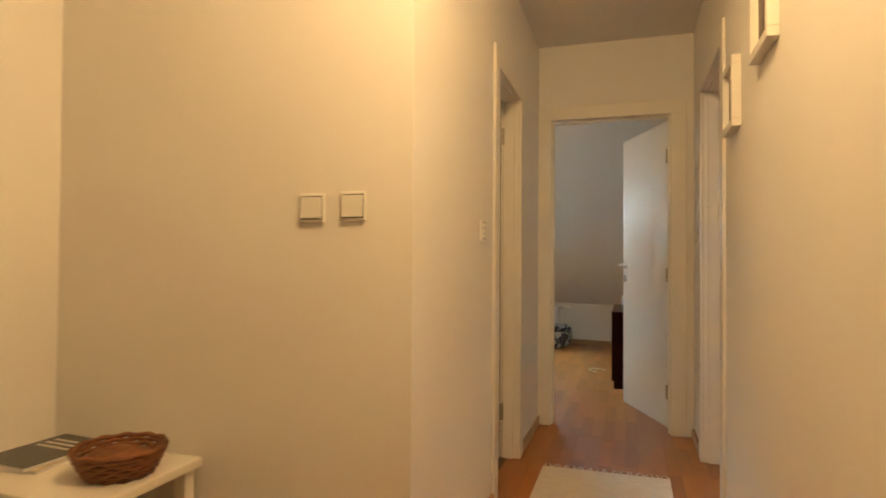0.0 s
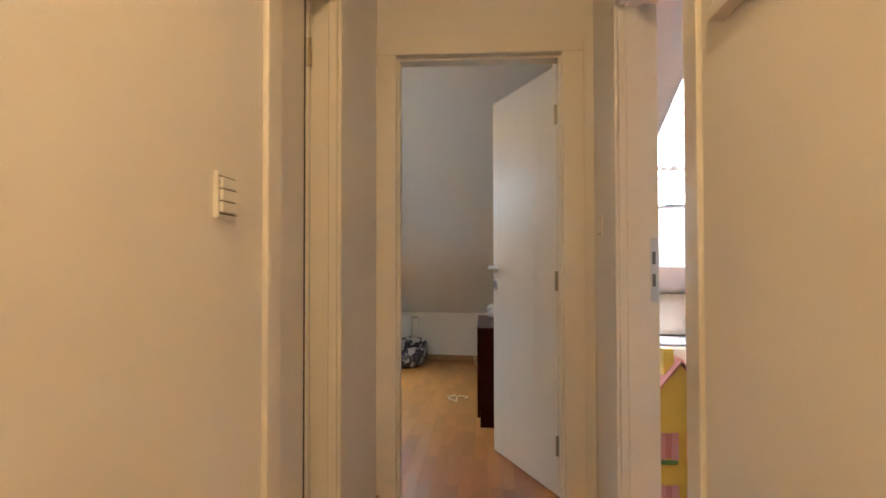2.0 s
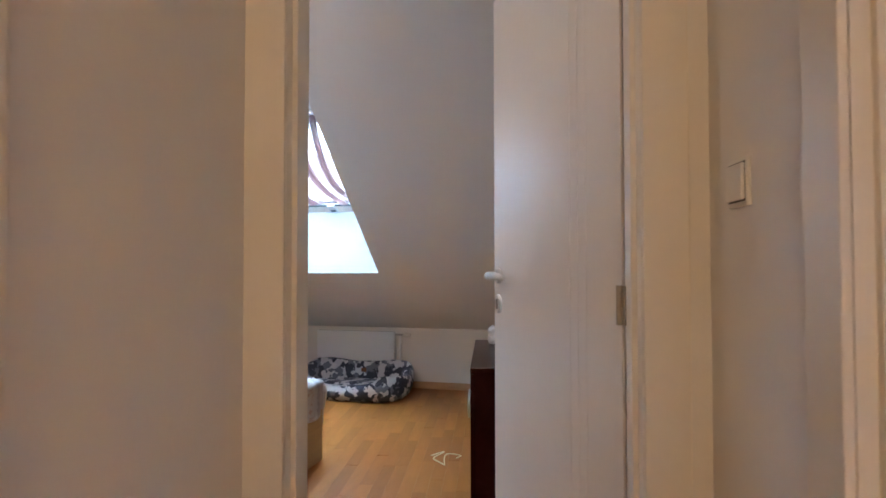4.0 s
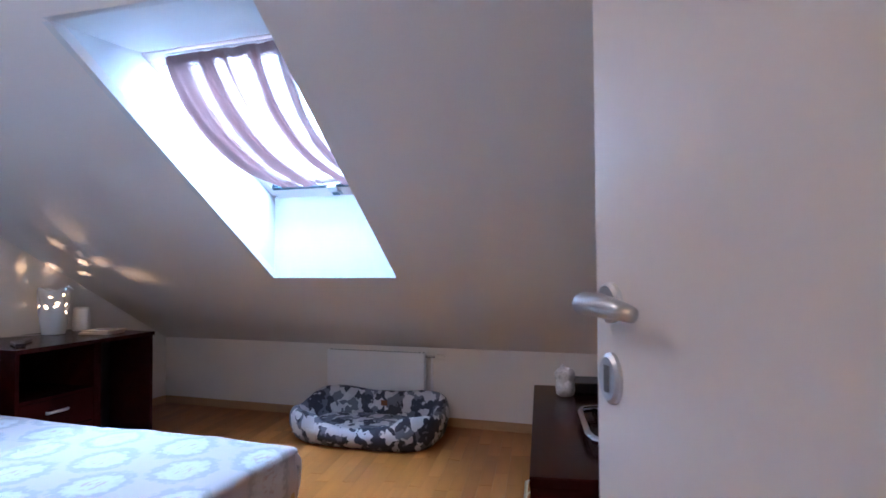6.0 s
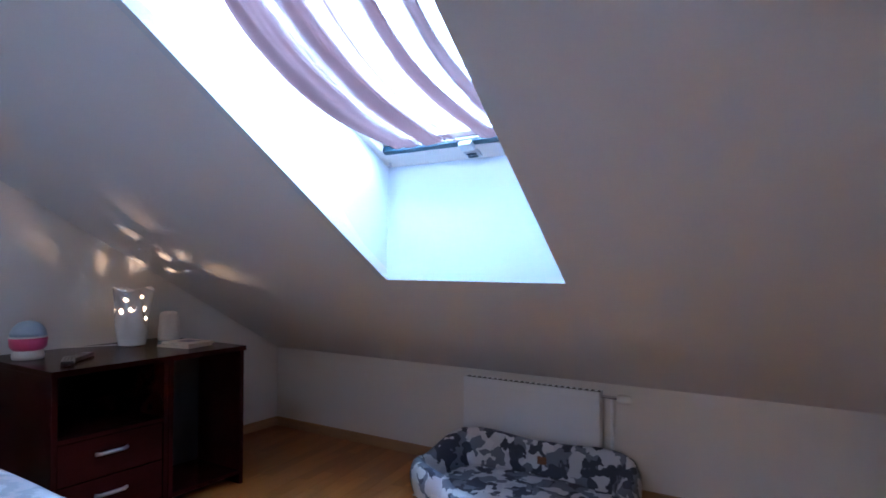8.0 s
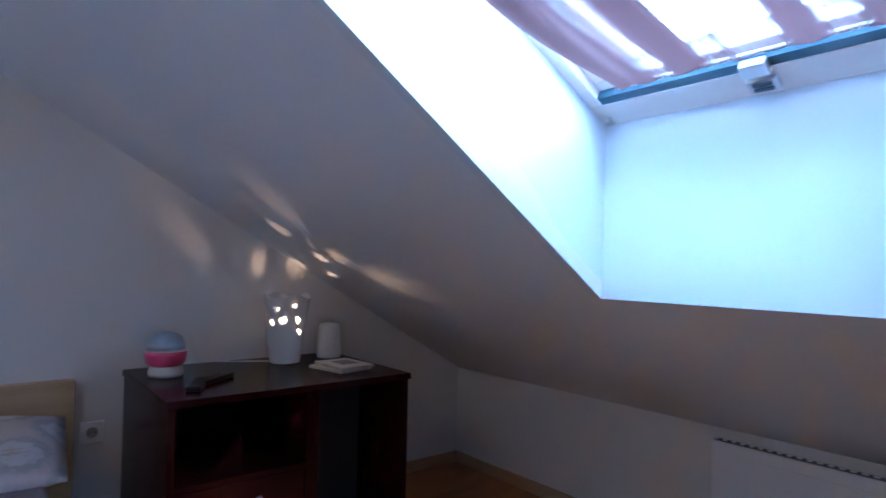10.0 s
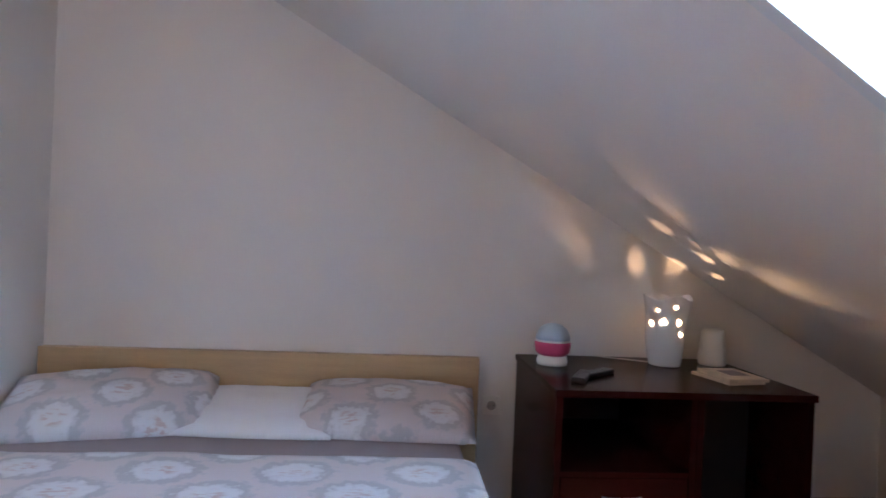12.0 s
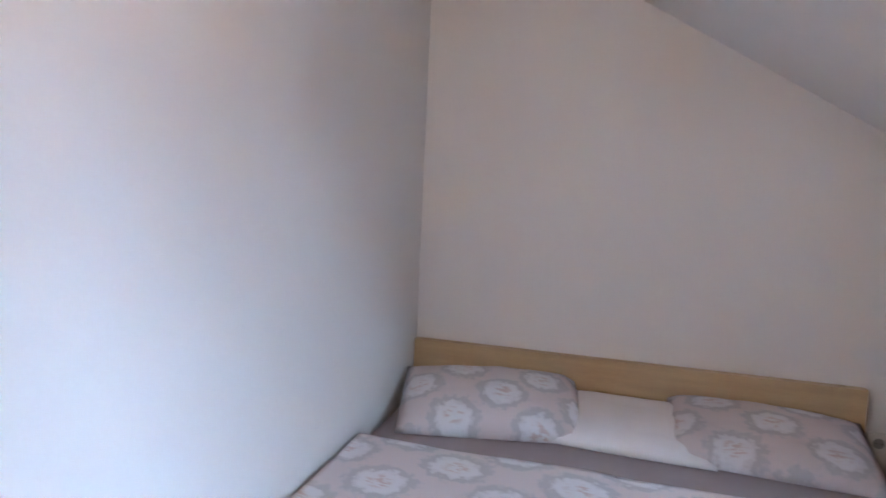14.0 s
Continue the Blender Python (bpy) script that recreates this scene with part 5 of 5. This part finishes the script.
for z in (0.09, 0.30):
    for u in (UR - 0.055, UR + 0.055):
        w = part("window", box(u - 0.032, u + 0.032, HV0 - 0.006, HV0 - 0.0005, z, z + 0.10), PINKROOF, dh, "dusky window opening", MA)
        for sg in (-1, 1):
            part("shutter", box(u + sg * 0.026 - 0.013, u + sg * 0.026 + 0.013, HV0 - 0.012, HV0 - 0.0065, z - 0.004, z + 0.104), PINK_PALE, w, "pale pink shutter", MA)
        part("flower_box", box(u - 0.035, u + 0.035, HV0 - 0.02, HV0 - 0.0065, z - 0.022, z - 0.005, 0.003), GREEN, w, "green painted flower box", MA)
base(dh, uv(UR, 0, 0))

# ---- parquet staves, the nearest as pieces of the floor ----
SW2, SL2 = 0.0695, 0.46


def stave_mesh():
    me = bpy.data.meshes.new("stave")
    bb = box(-SW2 / 2 + 0.0004, SW2 / 2 - 0.0004, -SL2 / 2 + 0.0005, SL2 / 2 - 0.0005, -0.0045, 0.0)
    bb.to_mesh(me)
    bb.free()
    me.materials.append(OAK)
    return me


def walked(u, v):
    """Whether a stave lies in a room that is seen, and how near to the walk."""
    p = uv(u, v)
    room = p.x > HEAD_X - 0.28 and p.y < KNEE_Y + 0.28 and (v > 0.1 and u < 0.6 and p.y > BED_WALL_Y - 0.05)
    hall = -0.5 < u < 0.56 and -4.6 < v < 0.2
    kids = 0.5 < u < 2.8 and v > -1.4 and p.y < KNEE_Y + 0.28
    near = (abs(u) < 0.42 and -2.0 < v < 2.6) or (room and p.x > -1.3 and p.y > 2.5 and u < 0)
    under = HEAD_X < p.x < -1.0 and p.y < 2.2 and room
    return (room or hall or kids) and not under, near


stave = stave_mesh()
rest_v, rest_f, made = [], [], 0
rng = random.Random(5)
for i in range(-58, 42):
    u = i * SW2
    shift = rng.random() * SL2
    for j in range(-11, 12):
        v = j * SL2 + shift
        keep, near = walked(u, v)
        if not keep:
            continue
        dz = rng.uniform(-0.0004, 0.0004)
        if near and made < 300:
            ob = new("stave", stave)
            ob.matrix_world = MA @ pose(u, v, dz)
            ob.parent = floor
            made += 1
        else:
            m = MA @ pose(u, v, dz)
            k = len(rest_v)
            rest_v += [tuple(m @ q.co) for q in stave.vertices]
            rest_f += [tuple(k + q for q in f.vertices) for f in stave.polygons]
me = bpy.data.meshes.new("parquet_staves")
me.from_pydata(rest_v, [], rest_f)
me.materials.append(OAK)
rest = new("parquet_staves", me)
rest.parent = floor
tagged(rest, "warm oak parquet staves laid in staggered strips", kind="stuff")
